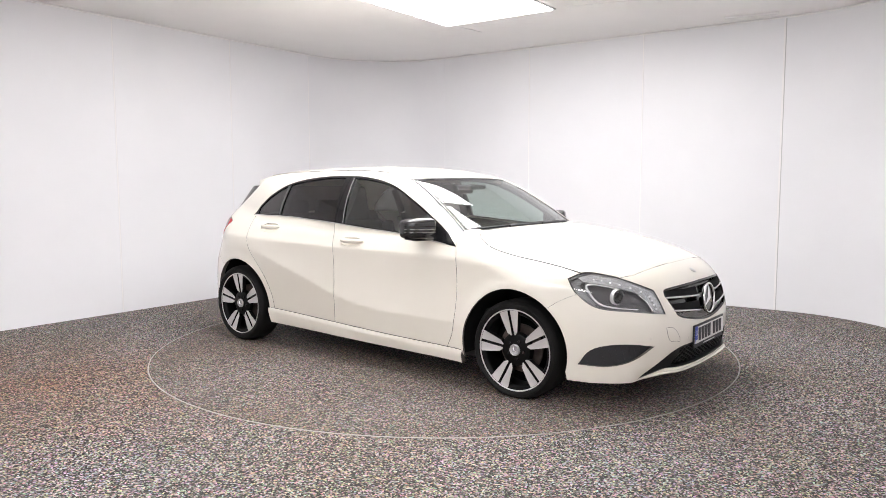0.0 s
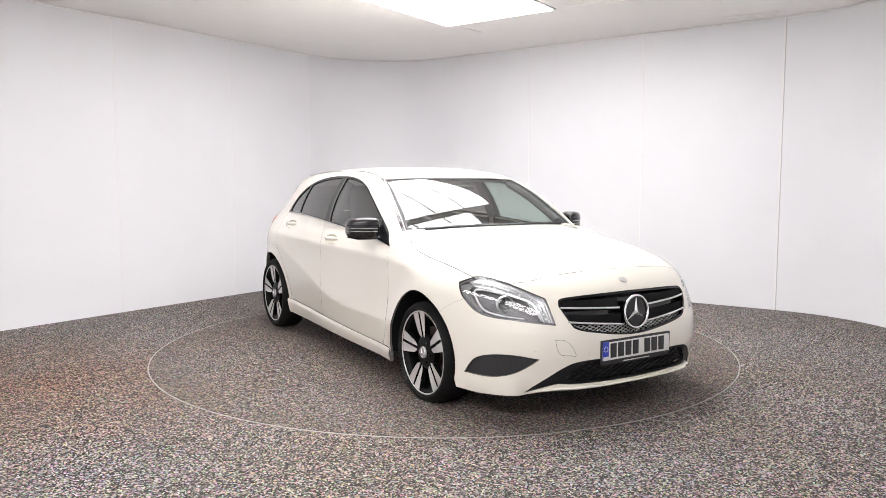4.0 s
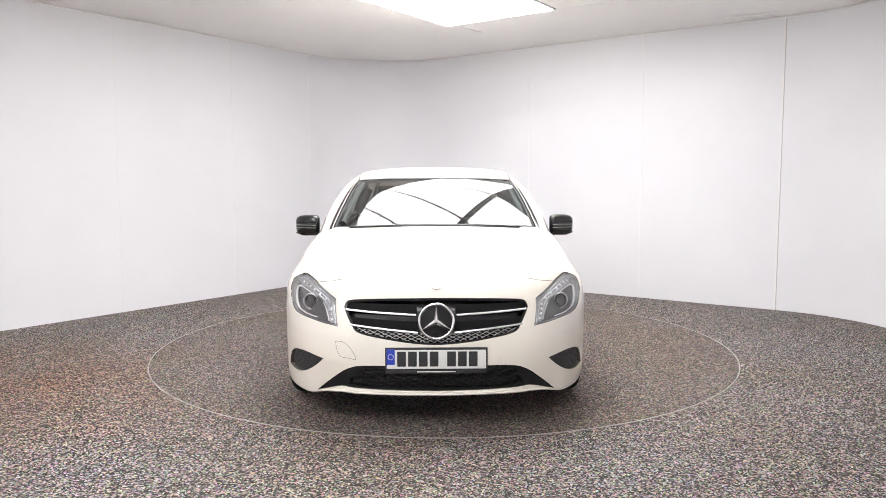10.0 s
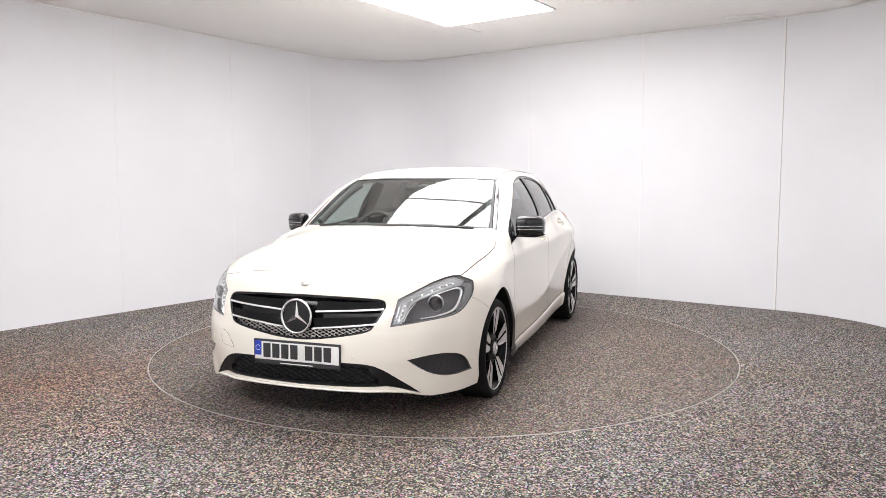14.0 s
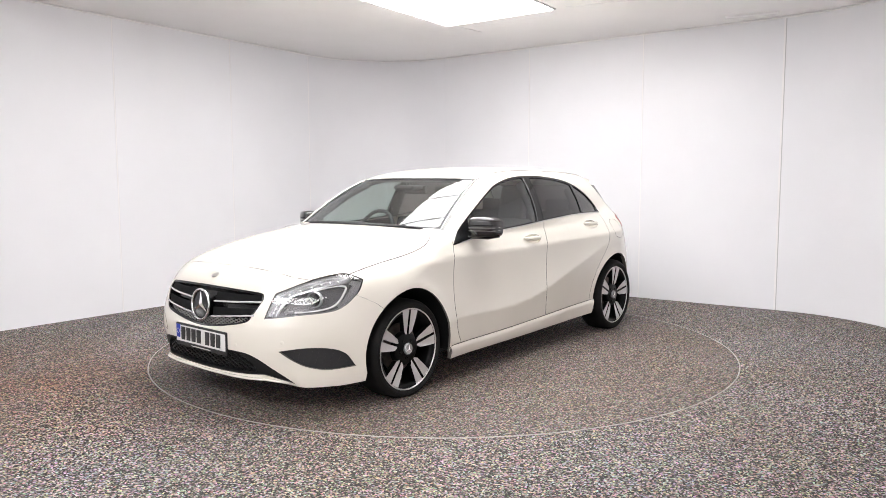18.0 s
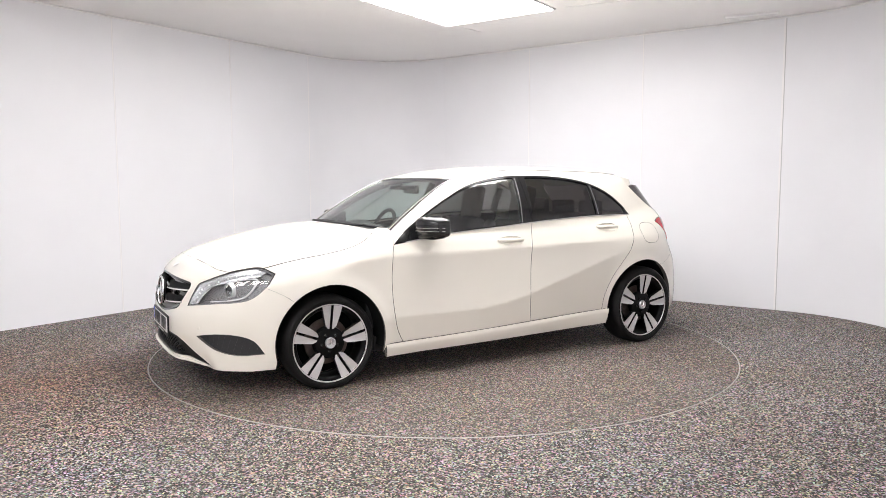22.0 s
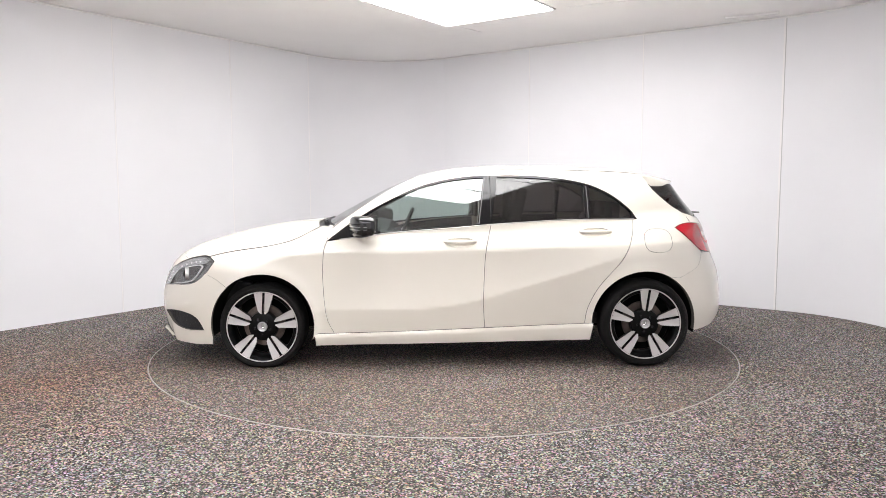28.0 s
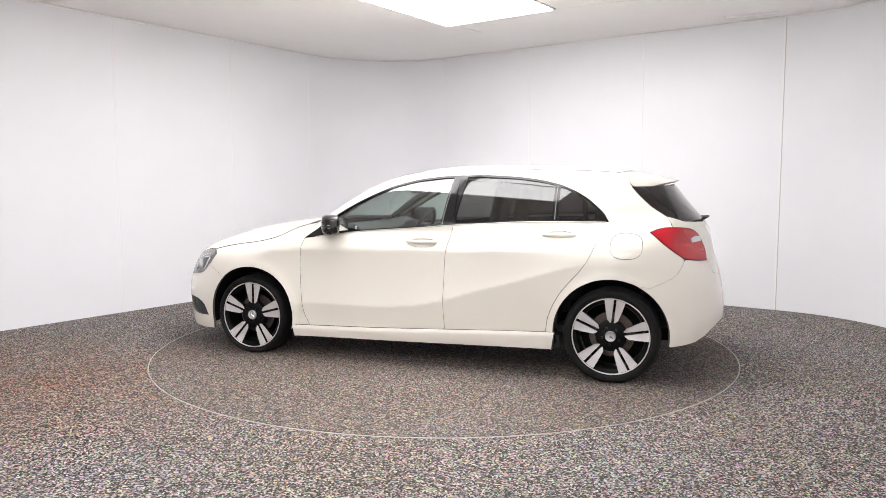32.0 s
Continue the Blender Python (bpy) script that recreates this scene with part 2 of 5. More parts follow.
wall("wall_west", [(REAR, LEFT), (BACK - CORNER_BACK, LEFT)], "white smooth sheet wall with faint vertical joints")
wall("wall_corner_back", corner_b, "white sheet wall curving round the corner")
wall("wall_north", [(BACK, LEFT + CORNER_BACK), (BACK, RIGHT - CORNER_RIGHT)], "white smooth sheet wall with vertical joint strips")
wall("wall_corner_east", corner_r, "white sheet wall curving round the corner")
wall("wall_east", [corner_r[-1], tail_r], "white smooth sheet wall")
wall("wall_south", [tail_r, (REAR, LEFT)], "white smooth sheet wall behind the camera")


def strip(u, v, du, dv, z0, z1, name="wall_joint", strong=True):
    """A joint between two wall sheets: a pale cover strip with its shadow painted as a thin dark line beside it. (du,
    dv) points along the wall.
    """
    n = (-dv, du)
    if (n[0] * (u - 0.0) + n[1] * (v - 0.0)) > 0:
        n = (-n[0], -n[1])
    w = 0.009 if strong else 0.006
    bm = bmesh.new()
    prof = [(-w, 0.002), (-w * 0.8, 0.0052), (w * 0.8, 0.0052), (w, 0.002)]
    lo, hi = ([bm.verts.new(uv(u + du * a + n[0] * h, v + dv * a + n[1] * h, z)) for a, h in prof] for z in (z0, z1))
    for i in range(3):
        bm.faces.new((lo[i], lo[i + 1], hi[i + 1], hi[i]))
    bm.faces.new(lo)
    bm.faces.new(hi[::-1])
    bmesh.ops.recalc_face_normals(bm, faces=bm.faces)
    ob = tagged(part(name, bm, JOINT, smooth=False), "pale vertical cover strip between two wall sheets", "wall joint", "wall joints", "structure")
    bm = bmesh.new()
    k = w + (0.008 if strong else 0.003)
    prof = [(w - 0.0005, 0.002), (w, 0.0042), (k, 0.0042), (k, 0.002)]
    lo, hi = ([bm.verts.new(uv(u + du * a + n[0] * h, v + dv * a + n[1] * h, z)) for a, h in prof] for z in (z0, z1))
    for i in range(3):
        bm.faces.new((lo[i], lo[i + 1], hi[i + 1], hi[i]))
    bmesh.ops.recalc_face_normals(bm, faces=bm.faces)
    part("sealant_line", bm, JOINT_LINE if strong else JOINT_FAINT, ob, smooth=False)
    return ob


def sheet(owner, line):
    """A thin facing sheet on a wall."""
    bm = bmesh.new()
    pts = [Vector(p) for p in line]
    rows = []
    for i, p in enumerate(pts):
        d = (pts[min(i + 1, len(pts) - 1)] - pts[max(i - 1, 0)]).normalized()
        n = Vector((-d.y, d.x))
        if n.dot(p - Vector((0, 0.4))) > 0:
            n = -n
        rows.append([bm.verts.new(uv(a.x, a.y, z)) for a, z in ((p, 0.0), (p + n * 0.003, 0.0), (p + n * 0.003, HIGH), (p, HIGH))])
    for a, b in zip(rows, rows[1:]):
        for j in range(3):
            bm.faces.new((a[j], a[j + 1], b[j + 1], b[j]))
    bm.faces.new(rows[0])
    bm.faces.new(rows[-1][::-1])
    bmesh.ops.recalc_face_normals(bm, faces=bm.faces)
    return part("wall_panel", bm, WALL, owner)


def sheets(owner, along, cuts):
    for a, b in zip(cuts, cuts[1:]):
        sheet(owner, [along(a + 0.0015), along(b - 0.0015)])


west, north = bpy.data.objects["wall_west"], bpy.data.objects["wall_north"]
sheets(west, lambda u: (u, LEFT), (-4.94, -3.53, -2.12, -0.705, 0.709, BACK - CORNER_BACK))
sheets(north, lambda v: (BACK, v), (LEFT + CORNER_BACK, -0.97, 0.451, RIGHT - CORNER_RIGHT))
sheet(bpy.data.objects["wall_corner_back"], corner_b)
sheet(bpy.data.objects["wall_corner_east"], corner_r)

for v, s in ((-0.97, False), (0.451, False), (RIGHT - CORNER_RIGHT - 0.005, True)):
    strip(BACK, v, 0, 1, 0.0, HIGH, strong=s)
for u in (-0.705, 0.709, BACK - CORNER_BACK, -2.12, -3.53):
    strip(u, LEFT, 1, 0, 0.0, HIGH, strong=False)

# ceiling
bm = bmesh.new()
ring = [(REAR - 0.1, LEFT - 0.1), (BACK + 0.1, LEFT - 0.1), (BACK + 0.1, RIGHT + 0.1), (1.0, RIGHT + 0.1), (tail_r[0] - 0.1, tail_r[1] + 0.2)]
lo, hi = ([bm.verts.new(uv(a, b, z)) for a, b in ring] for z in (HIGH, HIGH + 0.12))
bm.faces.new(lo)
bm.faces.new(hi[::-1])
for i in range(len(ring)):
    bm.faces.new((lo[i], hi[i], hi[(i + 1) % len(ring)], lo[(i + 1) % len(ring)]))
bmesh.ops.recalc_face_normals(bm, faces=bm.faces)
tagged(part("ceiling", bm, CEIL, smooth=False), "pale grey painted board ceiling", "ceiling", kind="structure")

# cove strip round the top of the walls
line = [(-6.0, LEFT)] + corner_b + corner_r[:15]
pts = []
for a, b in line:
    pts.append(uv(a, b, HIGH - 0.012))
tagged(part("ceiling_trim", tube_bm(pts, 0.011, 6), JOINT), "white trim strip where walls meet the ceiling", "trim", kind="structure")


def ceiling_batten(u0, v0, u1, v1, w=0.012):
    bm = box_bm(((Vector((u1, v1)) - Vector((u0, v0))).length, w, 0.006), bevel=0.002)
    d = (uv(u1, v1) - uv(u0, v0)).normalized()
    bmesh.ops.transform(bm, matrix=Matrix.Translation(uv((u0 + u1) / 2, (v0 + v1) / 2, HIGH - 0.002)) @ Matrix.Rotation(math.atan2(d.y, d.x), 4, "Z"), verts=bm.verts)
    return tagged(part("ceiling_batten", bm, JOINT), "thin white batten over a ceiling board joint", "batten", "ceiling battens", "structure")


# big light boxes under the ceiling
DROP = 0.022


def light_box(u0, u1, v0, v1, cells):
    root = tagged(new("ceiling_light"), "large white glowing panel light fixed to the ceiling, an added fill where behind the camera", "ceiling light", "ceiling lights")
    root.matrix_world = Matrix.Translation(uv((u0 + u1) / 2, (v0 + v1) / 2, HIGH)) @ Matrix.Rotation(math.atan2(U.y, U.x), 4, "Z")
    lu, lv = u1 - u0, v1 - v0
    step = lu / cells
    for i in range(cells):
        part("diffuser", box_bm((step - BAR, lv, DROP), (-lu / 2 + step * (i + 0.5), 0, -DROP / 2)), LIGHT, root, smooth=False)
    for i in range(1, cells):
        part("bar", box_bm((BAR, lv - 0.004, DROP + 0.002), (-lu / 2 + step * i, 0, -DROP / 2), 0.002), LIGHT_FRAME, root)
    for s in (-1, 1):
        part("frame", box_bm((lu + 0.04, 0.02, 0.012), (0, s * (lv / 2 + 0.01), -0.006), 0.002), LIGHT_FRAME, root)
        part("frame", box_bm((0.02, lv, 0.012), (s * (lu / 2 + 0.01), 0, -0.006), 0.002), LIGHT_FRAME, root)
    return root


# ---- floor and turntable ----
RADIUS = 2.239


def flat_ring(r0, r1, z, steps=160):
    bm = bmesh.new()
    a, b = ([bm.verts.new((r * math.cos(2 * math.pi * j / steps), r * math.sin(2 * math.pi * j / steps), z)) for j in range(steps)] for r in (r0, r1))
    for j in range(steps):
        bm.faces.new((a[j], b[j], b[(j + 1) % steps], a[(j + 1) % steps]))
    return bm


bm = flat_ring(RADIUS + 0.004, 4.0, 0.0)
outer = [v for v in bm.verts if v.co.length > 3]
for r in (12.0,):
    steps = len(outer)
    outer.sort(key=lambda v: math.atan2(v.co.y, v.co.x))
    far_ring = [bm.verts.new((v.co.x * r / 4, v.co.y * r / 4, 0)) for v in outer]
    for j in range(steps):
        bm.faces.new((outer[j], far_ring[j], far_ring[(j + 1) % steps], outer[(j + 1) % steps]))
inner = sorted([v for v in bm.verts if v.co.length < 3], key=lambda v: math.atan2(v.co.y, v.co.x))
deep = [bm.verts.new((v.co.x, v.co.y, -0.05)) for v in inner]
for j in range(len(inner)):
    bm.faces.new((inner[j], inner[(j + 1) % len(inner)], deep[(j + 1) % len(inner)], deep[j]))
bmesh.ops.recalc_face_normals(bm, faces=bm.faces)
floor_ob = tagged(part("floor", bm, FLOOR, smooth=False), "speckled grey and brown bonded granule floor", "floor", kind="structure")
for f in floor_ob.data.polygons:
    if f.normal.z < -0.5:
        f.flip()
pit = tagged(part("turntable_pit", lathe_bm([(RADIUS + 0.1, -0.06), (RADIUS + 0.1, -0.05)], "z", 64), BLACK_PLASTIC), "dark pit below the turntable", "pit", kind="structure")
rim_bm = lathe_bm([(RADIUS + 0.004, -0.02), (RADIUS + 0.004, 0.001), (RADIUS + 0.0055, 0.001), (RADIUS + 0.0055, -0.02)], "z", 160, True)
tagged(part("floor_edging", rim_bm, EDGE, smooth=False), "thin metal edging round the turntable hole", "edging", kind="structure")

turntable = tagged(new("turntable"), "round flush turntable covered in speckled granules with a metal rim", "turntable")
part("deck", lathe_bm([(RADIUS - 0.003, -0.04), (RADIUS - 0.003, 0.0)], "z", 160), DISC, turntable, smooth=False)
part("metal_rim", lathe_bm([(RADIUS - 0.003, -0.04), (RADIUS - 0.003, 0.002), (RADIUS + 0.001, 0.002), (RADIUS + 0.001, -0.04)], "z", 160, True), EDGE, turntable, "thin pale metal rim", smooth=False)

# two rows side by side over the turntable, and an unseen bay of four added behind the camera as fill
light_box(-1.60, 1.55, -1.03, 0.17, 5)
light_box(-1.60, 0.92, 0.27, 1.47, 4)
for v in (-0.95, 0.40, 1.755, 3.0):
    light_box(-5.60, -4.39, v, v + 1.155, 2)

ceiling_batten(1.72, -0.995, 2.068, -0.956, 0.008)
ceiling_batten(1.555, 0.29, 1.70, 0.95, 0.010)
rail = tagged(part("ceiling_rail", box_bm((0.49, 0.05, 0.022), (0, 0, 0), 0.006), JOINT), "short white rail fixed to the ceiling near the wall", "rail")
rail.matrix_world = Matrix.Translation(uv(2.90, 1.63, HIGH - 0.011)) @ Matrix.Rotation(math.atan2(V.y, V.x) + 0.16, 4, "Z")



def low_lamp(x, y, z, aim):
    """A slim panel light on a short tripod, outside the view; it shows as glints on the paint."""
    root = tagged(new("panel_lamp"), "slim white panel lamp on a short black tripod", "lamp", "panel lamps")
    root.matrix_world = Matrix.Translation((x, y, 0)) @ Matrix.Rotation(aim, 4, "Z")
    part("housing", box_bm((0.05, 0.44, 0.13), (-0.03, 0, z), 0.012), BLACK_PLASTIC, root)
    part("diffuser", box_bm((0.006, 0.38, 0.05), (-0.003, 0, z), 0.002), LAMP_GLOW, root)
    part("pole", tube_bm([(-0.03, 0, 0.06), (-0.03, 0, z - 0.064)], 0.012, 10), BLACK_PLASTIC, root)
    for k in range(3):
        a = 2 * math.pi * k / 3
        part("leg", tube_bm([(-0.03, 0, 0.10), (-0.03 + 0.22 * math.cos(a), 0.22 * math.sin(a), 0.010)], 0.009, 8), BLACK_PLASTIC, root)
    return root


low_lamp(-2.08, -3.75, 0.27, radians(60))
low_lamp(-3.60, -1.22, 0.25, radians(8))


# ---- the shape of the car ----
from mathutils.geometry import delaunay_2d_cdt as cdt


def curve(pairs):
    """A smooth, overshoot-free curve through (x, value) pairs."""
    xs, ys = np.array(sorted(pairs), float).T
    h, d = np.diff(xs), np.diff(ys) / np.diff(xs)
    m = np.zeros_like(ys)
    m[0], m[-1] = d[0], d[-1]
    same = d[:-1] * d[1:] > 0
    w1, w2 = 2 * h[1:] + h[:-1], h[1:] + 2 * h[:-1]
    with np.errstate(divide="ignore", invalid="ignore"):
        m[1:-1] = np.where(same, (w1 + w2) / (w1 / d[:-1] + w2 / d[1:]), 0)

    def value(x):
        x = np.asarray(x, float)
        i = np.clip(np.searchsorted(xs, x) - 1, 0, len(xs) - 2)
        t = (x - xs[i]) / h[i]
        inner = ((1 + 2 * t) * (1 - t) ** 2 * ys[i] + t * (1 - t) ** 2 * h[i] * m[i]
                 + t * t * (3 - 2 * t) * ys[i + 1] + t * t * (t - 1) * h[i] * m[i + 1])
        return np.where(x < xs[0], ys[0] + (x - xs[0]) * m[0], np.where(x > xs[-1], ys[-1] + (x - xs[-1]) * m[-1], inner))
    return value


def spline(pairs):
    """A natural cubic spline through (x, value) pairs, straight beyond its ends."""
    xs, ys = np.array(sorted(pairs), float).T
    n, h = len(xs), np.diff(xs)
    a, r = np.eye(n), np.zeros(n)
    for i in range(1, n - 1):
        a[i, i - 1:i + 2] = h[i - 1], 2 * (h[i - 1] + h[i]), h[i]
        r[i] = 6 * ((ys[i + 1] - ys[i]) / h[i] - (ys[i] - ys[i - 1]) / h[i - 1])
    m = np.linalg.solve(a, r)
    s0 = (ys[1] - ys[0]) / h[0] - h[0] * m[1] / 6
    s1 = (ys[-1] - ys[-2]) / h[-1] + h[-1] * m[-2] / 6

    def value(x):
        x = np.asarray(x, float)
        i = np.clip(np.searchsorted(xs, x) - 1, 0, n - 2)
        p, q = (xs[i + 1] - x) / h[i], (x - xs[i]) / h[i]
        inner = p * ys[i] + q * ys[i + 1] + ((p ** 3 - p) * m[i] + (q ** 3 - q) * m[i + 1]) * h[i] ** 2 / 6
        return np.where(x < xs[0], ys[0] + (x - xs[0]) * s0, np.where(x > xs[-1], ys[-1] + (x - xs[-1]) * s1, inner))
    return value


def smax(a, b, k):
    h = np.clip(0.5 + 0.5 * (a - b) / k, 0, 1)
    return b * (1 - h) + a * h + k * h * (1 - h)


def ramp(a, k):
    """max(a, 0) with a rounded corner."""
    return smax(a, np.zeros_like(a), k)


# the car's lines: x forwards from the middle between the axles, y to its left, z up from the ground
bonnet_line = spline([(0.7, 0.86), (0.9, 0.965), (1.03, 1.001), (1.15, 1.003), (1.378, 0.978), (1.61, 0.933), (1.842, 0.873), (2.0, 0.828), (2.1, 0.792), (2.2, 0.745)])
roof_line = spline([(-1.9, 1.25), (-1.756, 1.30), (-1.375, 1.388), (-0.917, 1.424), (-0.46, 1.434), (-0.1, 1.421), (0.18, 1.378), (0.455, 1.285), (0.686, 1.172), (0.93, 1.036), (1.1, 0.935)])


def top_line(x):
    return smax(bonnet_line(x), roof_line(x), 0.006)


top_crown = spline([(-1.8, 0.18), (-0.2, 0.17), (0.3, 0.085), (0.6, 0.05), (0.9, 0.06), (1.15, 0.19), (1.5, 0.248), (2.0, 0.16), (2.2, 0.1)])
top_sweep = spline([(-2, 0.0), (0.0, 0.02), (0.4, 0.085), (0.9, 0.255), (1.2, 0.2), (1.6, 0.05), (2.2, 0.3)])
widest = spline([(-2.1, 0.72), (-1.9, 0.80), (-1.7, 0.838), (-1.35, 0.889), (-0.9, 0.884), (-0.2, 0.882), (0.5, 0.884), (0.9, 0.886),
                (1.35, 0.905), (1.6, 0.910), (1.8, 0.882), (2.0, 0.80), (2.2, 0.73)])
low_crease = curve([(-2.1, 0.80), (-1.176, 0.762), (-0.783, 0.655), (-0.467, 0.564), (-0.19, 0.48), (0.048, 0.433), (0.405, 0.409), (0.9, 0.41), (2.2, 0.42)])
shoulder = curve([(-2.1, 0.90), (-1.2, 0.86), (-0.2, 0.828), (0.4, 0.823), (0.9, 0.817), (1.217, 0.797), (1.49, 0.771), (1.69, 0.748), (2.2, 0.70)])
glass_width = spline([(-1.9, 0.62), (-1.7, 0.655), (-1.5, 0.695), (-1.3, 0.733), (-0.8, 0.79), (-0.3, 0.816), (0.0, 0.82), (0.4, 0.815), (0.87, 0.785), (1.2, 0.75), (2.2, 0.6)])
nose_line = spline([(0.1, 2.17), (0.2, 2.203), (0.28, 2.212), (0.36, 2.217), (0.45, 2.217), (0.55, 2.205), (0.65, 2.182), (0.72, 2.15), (0.78, 2.10), (0.9, 1.9)])
tail_line = spline([(0.1, -1.96), (0.2, -2.01), (0.3, -2.045), (0.42, -2.055), (0.55, -2.045), (0.68, -2.02), (0.8, -1.985), (0.9, -1.965), (1.0, -1.93), (1.1, -1.85), (1.28, -1.71), (1.45, -1.6)])


def nose_plan(a, z):
    """How far the nose falls back towards its corners, and how steeply."""
    e = 4.2 - 0.9 * np.clip((z - 0.5) / 0.2, 0, 1)
    return 0.46 * (a / 0.86) ** e, 0.46 * e / 0.86 * (a / 0.86) ** (e - 1)


def tail_plan(a, z):
    e = 4.0 - 1.3 * np.clip((z - 0.65) / 0.25, 0, 1)
    return 0.38 * (a / 0.86) ** e, 0.38 * e / 0.86 * (a / 0.86) ** (e - 1)


def half_width(x, z):
    zc, zs = low_crease(x), shoulder(x)
    fade = np.clip((x + 1.25) / 0.3, 0, 1) * np.clip((1.0 - x) / 0.25, 0, 1)
    low = widest(x) - 0.03 * np.abs(z - zc)
    low = low - fade * 0.062 * ramp(zc - z, 0.014)
    hollow = np.clip((x + 1.25) / 0.3, 0, 1) * np.clip((1.55 - x) / 0.35, 0, 1)
    drop = np.maximum(zs - zc, 0.03)
    part_way = np.clip((zs - z) / drop, 0, 1)
    low = low - hollow * 0.085 * drop * part_way * (1 - part_way)
    low = low - 0.36 * ramp(z - zs, 0.009) - 0.4 * ramp(z - zs - 0.12, 0.06) - 0.3 * ramp(0.20 - z, 0.04)
    low = low - 0.35 * np.clip((-0.6 - x) / 0.6, 0, 1) * ramp(z - 0.82, 0.06)
    for cx in (1.35, -1.35):
        r = np.hypot(x - cx, z - 0.31)
        low = low + 0.010 * np.exp(-((r - 0.36) / 0.05) ** 2)
    glass = glass_width(x) - 0.22 * (z - 0.98) - 0.79 * np.maximum(z - 0.98, 0) ** 2 - 1.6 * ramp(0.955 - z, 0.05)
    return smax(glass, low, 0.03)


def body(x, y, z):
    """Less than 0 inside the body, 0 on its surface."""
    a = np.abs(y)
    side = a - half_width(x, z)
    xs = x + top_sweep(x) * a * a
    slope = (top_line(xs + 0.01) - top_line(xs - 0.01)) / 0.02
    top = (z - top_line(xs) + top_crown(x) * a ** 3) / np.sqrt(1 + slope ** 2)
    back_f, steep_f = nose_plan(a, z)
    back_r, steep_r = tail_plan(a, z)
    nose = (x - nose_line(z) + back_f) / np.sqrt(1 + steep_f ** 2)
    nose = nose + 0.16 * ramp(0.370 - z, 0.010) * np.exp(-((a - 0.555) / 0.10) ** 4)
    tail = (tail_line(z) + back_r - x) / np.sqrt(1.2 + steep_r ** 2)
    front = smax(side, nose, 0.10)
    back = smax(front, tail, 0.08)
    k = np.interp(x, [-1.8, -1.2, 0.4, 0.9, 1.3, 2.2], [0.05, 0.07, 0.06, 0.06, 0.08, 0.10])
    return smax(back, top, k)


# ---- the car ----
def root_of(f, lo, hi, n):
    """Where f(r) turns from inside to outside between lo and hi, for n rays at once."""
    lo, hi = np.full(n, lo), np.full(n, hi)
    for _ in range(34):
        mid = (lo + hi) / 2
        inside = f(mid) < 0
        lo, hi = np.where(inside, mid, lo), np.where(inside, hi, mid)
    return lo


ZA, SPIN = 0.55, 0.85


class Round:
    """Rays out from the car's long axis: for sides, bonnet and roof. Chart: x, angle."""
    def to2(p):
        a = np.arctan2(p[:, 2] - ZA, p[:, 1])
        return np.stack([p[:, 0], SPIN * np.where(a < -1.6, a + 2 * np.pi, a)], 1)

    def to3(q):
        c, s = np.cos(q[:, 1] / SPIN), np.sin(q[:, 1] / SPIN)
        r = root_of(lambda r: body(q[:, 0], r * c, ZA + r * s), 0.02, 1.6, len(q))
        return np.stack([q[:, 0], r * c, ZA + r * s], 1)


class Nose:
    """Rays out from an upright axis behind the nose. Chart: angle, z."""
    at, sign = 0.9, 1

    def to2(p):
        return np.stack([1.1 * np.arctan2(p[:, 1], p[:, 0] - 0.9), p[:, 2]], 1)

    def to3(q):
        c, s = np.cos(q[:, 0] / 1.1), np.sin(q[:, 0] / 1.1)
        r = root_of(lambda r: body(0.9 + r * c, r * s, q[:, 1]), 0.1, 1.6, len(q))
        return np.stack([0.9 + r * c, r * s, q[:, 1]], 1)


class Stern:
    """Rays out from an upright axis ahead of the tail. Chart: angle, z."""
    def to2(p):
        return np.stack([1.1 * np.arctan2(p[:, 1], -0.9 - p[:, 0]), p[:, 2]], 1)

    def to3(q):
        c, s = np.cos(q[:, 0] / 1.1), np.sin(q[:, 0] / 1.1)
        r = root_of(lambda r: body(-0.9 - r * c, r * s, q[:, 1]), 0.1, 1.6, len(q))
        return np.stack([-0.9 - r * c, r * s, q[:, 1]], 1)


def normals(p):
    h = 0.006
    x, y, z = p.T
    g = np.stack([body(x + h, y, z) - body(x - h, y, z), body(x, y + h, z) - body(x, y - h, z), body(x, y, z + h) - body(x, y, z - h)], 1)
    return g / np.maximum(np.linalg.norm(g, axis=1, keepdims=True), 1e-9)


def bend(points, n=6):
    """A smooth line through points."""
    p = np.array(points, float)
    if len(p) < 3:
        return p
    e = np.vstack([2 * p[0] - p[1], p, 2 * p[-1] - p[-2]])
    out = []
    for a, b, c, d in zip(e, e[1:], e[2:], e[3:]):
        for t in np.arange(n) / n:
            out.append(0.5 * (2 * b + (c - a) * t + (2 * a - 5 * b + 4 * c - d) * t * t + (3 * b - a - 3 * c + d) * t ** 3))
    return np.array(out + [p[-1]])


def on_side(xz, s=1):
    """(x, z) pairs, as seen from the side, put on the body's side s."""
    q = np.array(xz, float)
    y = root_of(lambda r: body(q[:, 0], r, q[:, 1]), 0.05, 1.3, len(q))
    return np.stack([q[:, 0], s * y, q[:, 1]], 1)


def on_top(xy):
    """(x, y) pairs, as seen from above, put on the body's top."""
    q = np.array(xy, float)
    z = root_of(lambda r: body(q[:, 0], q[:, 1], r), 0.5, 1.7, len(q))
    return np.stack([q[:, 0], q[:, 1], z], 1)


def on_front(yz):
    """(y, z) pairs, as seen from the front, put on the nose."""
    q = np.array(yz, float)
    x = root_of(lambda r: body(r, q[:, 0], q[:, 1]), 0.8, 2.6, len(q))
    return np.stack([x, q[:, 0], q[:, 1]], 1)


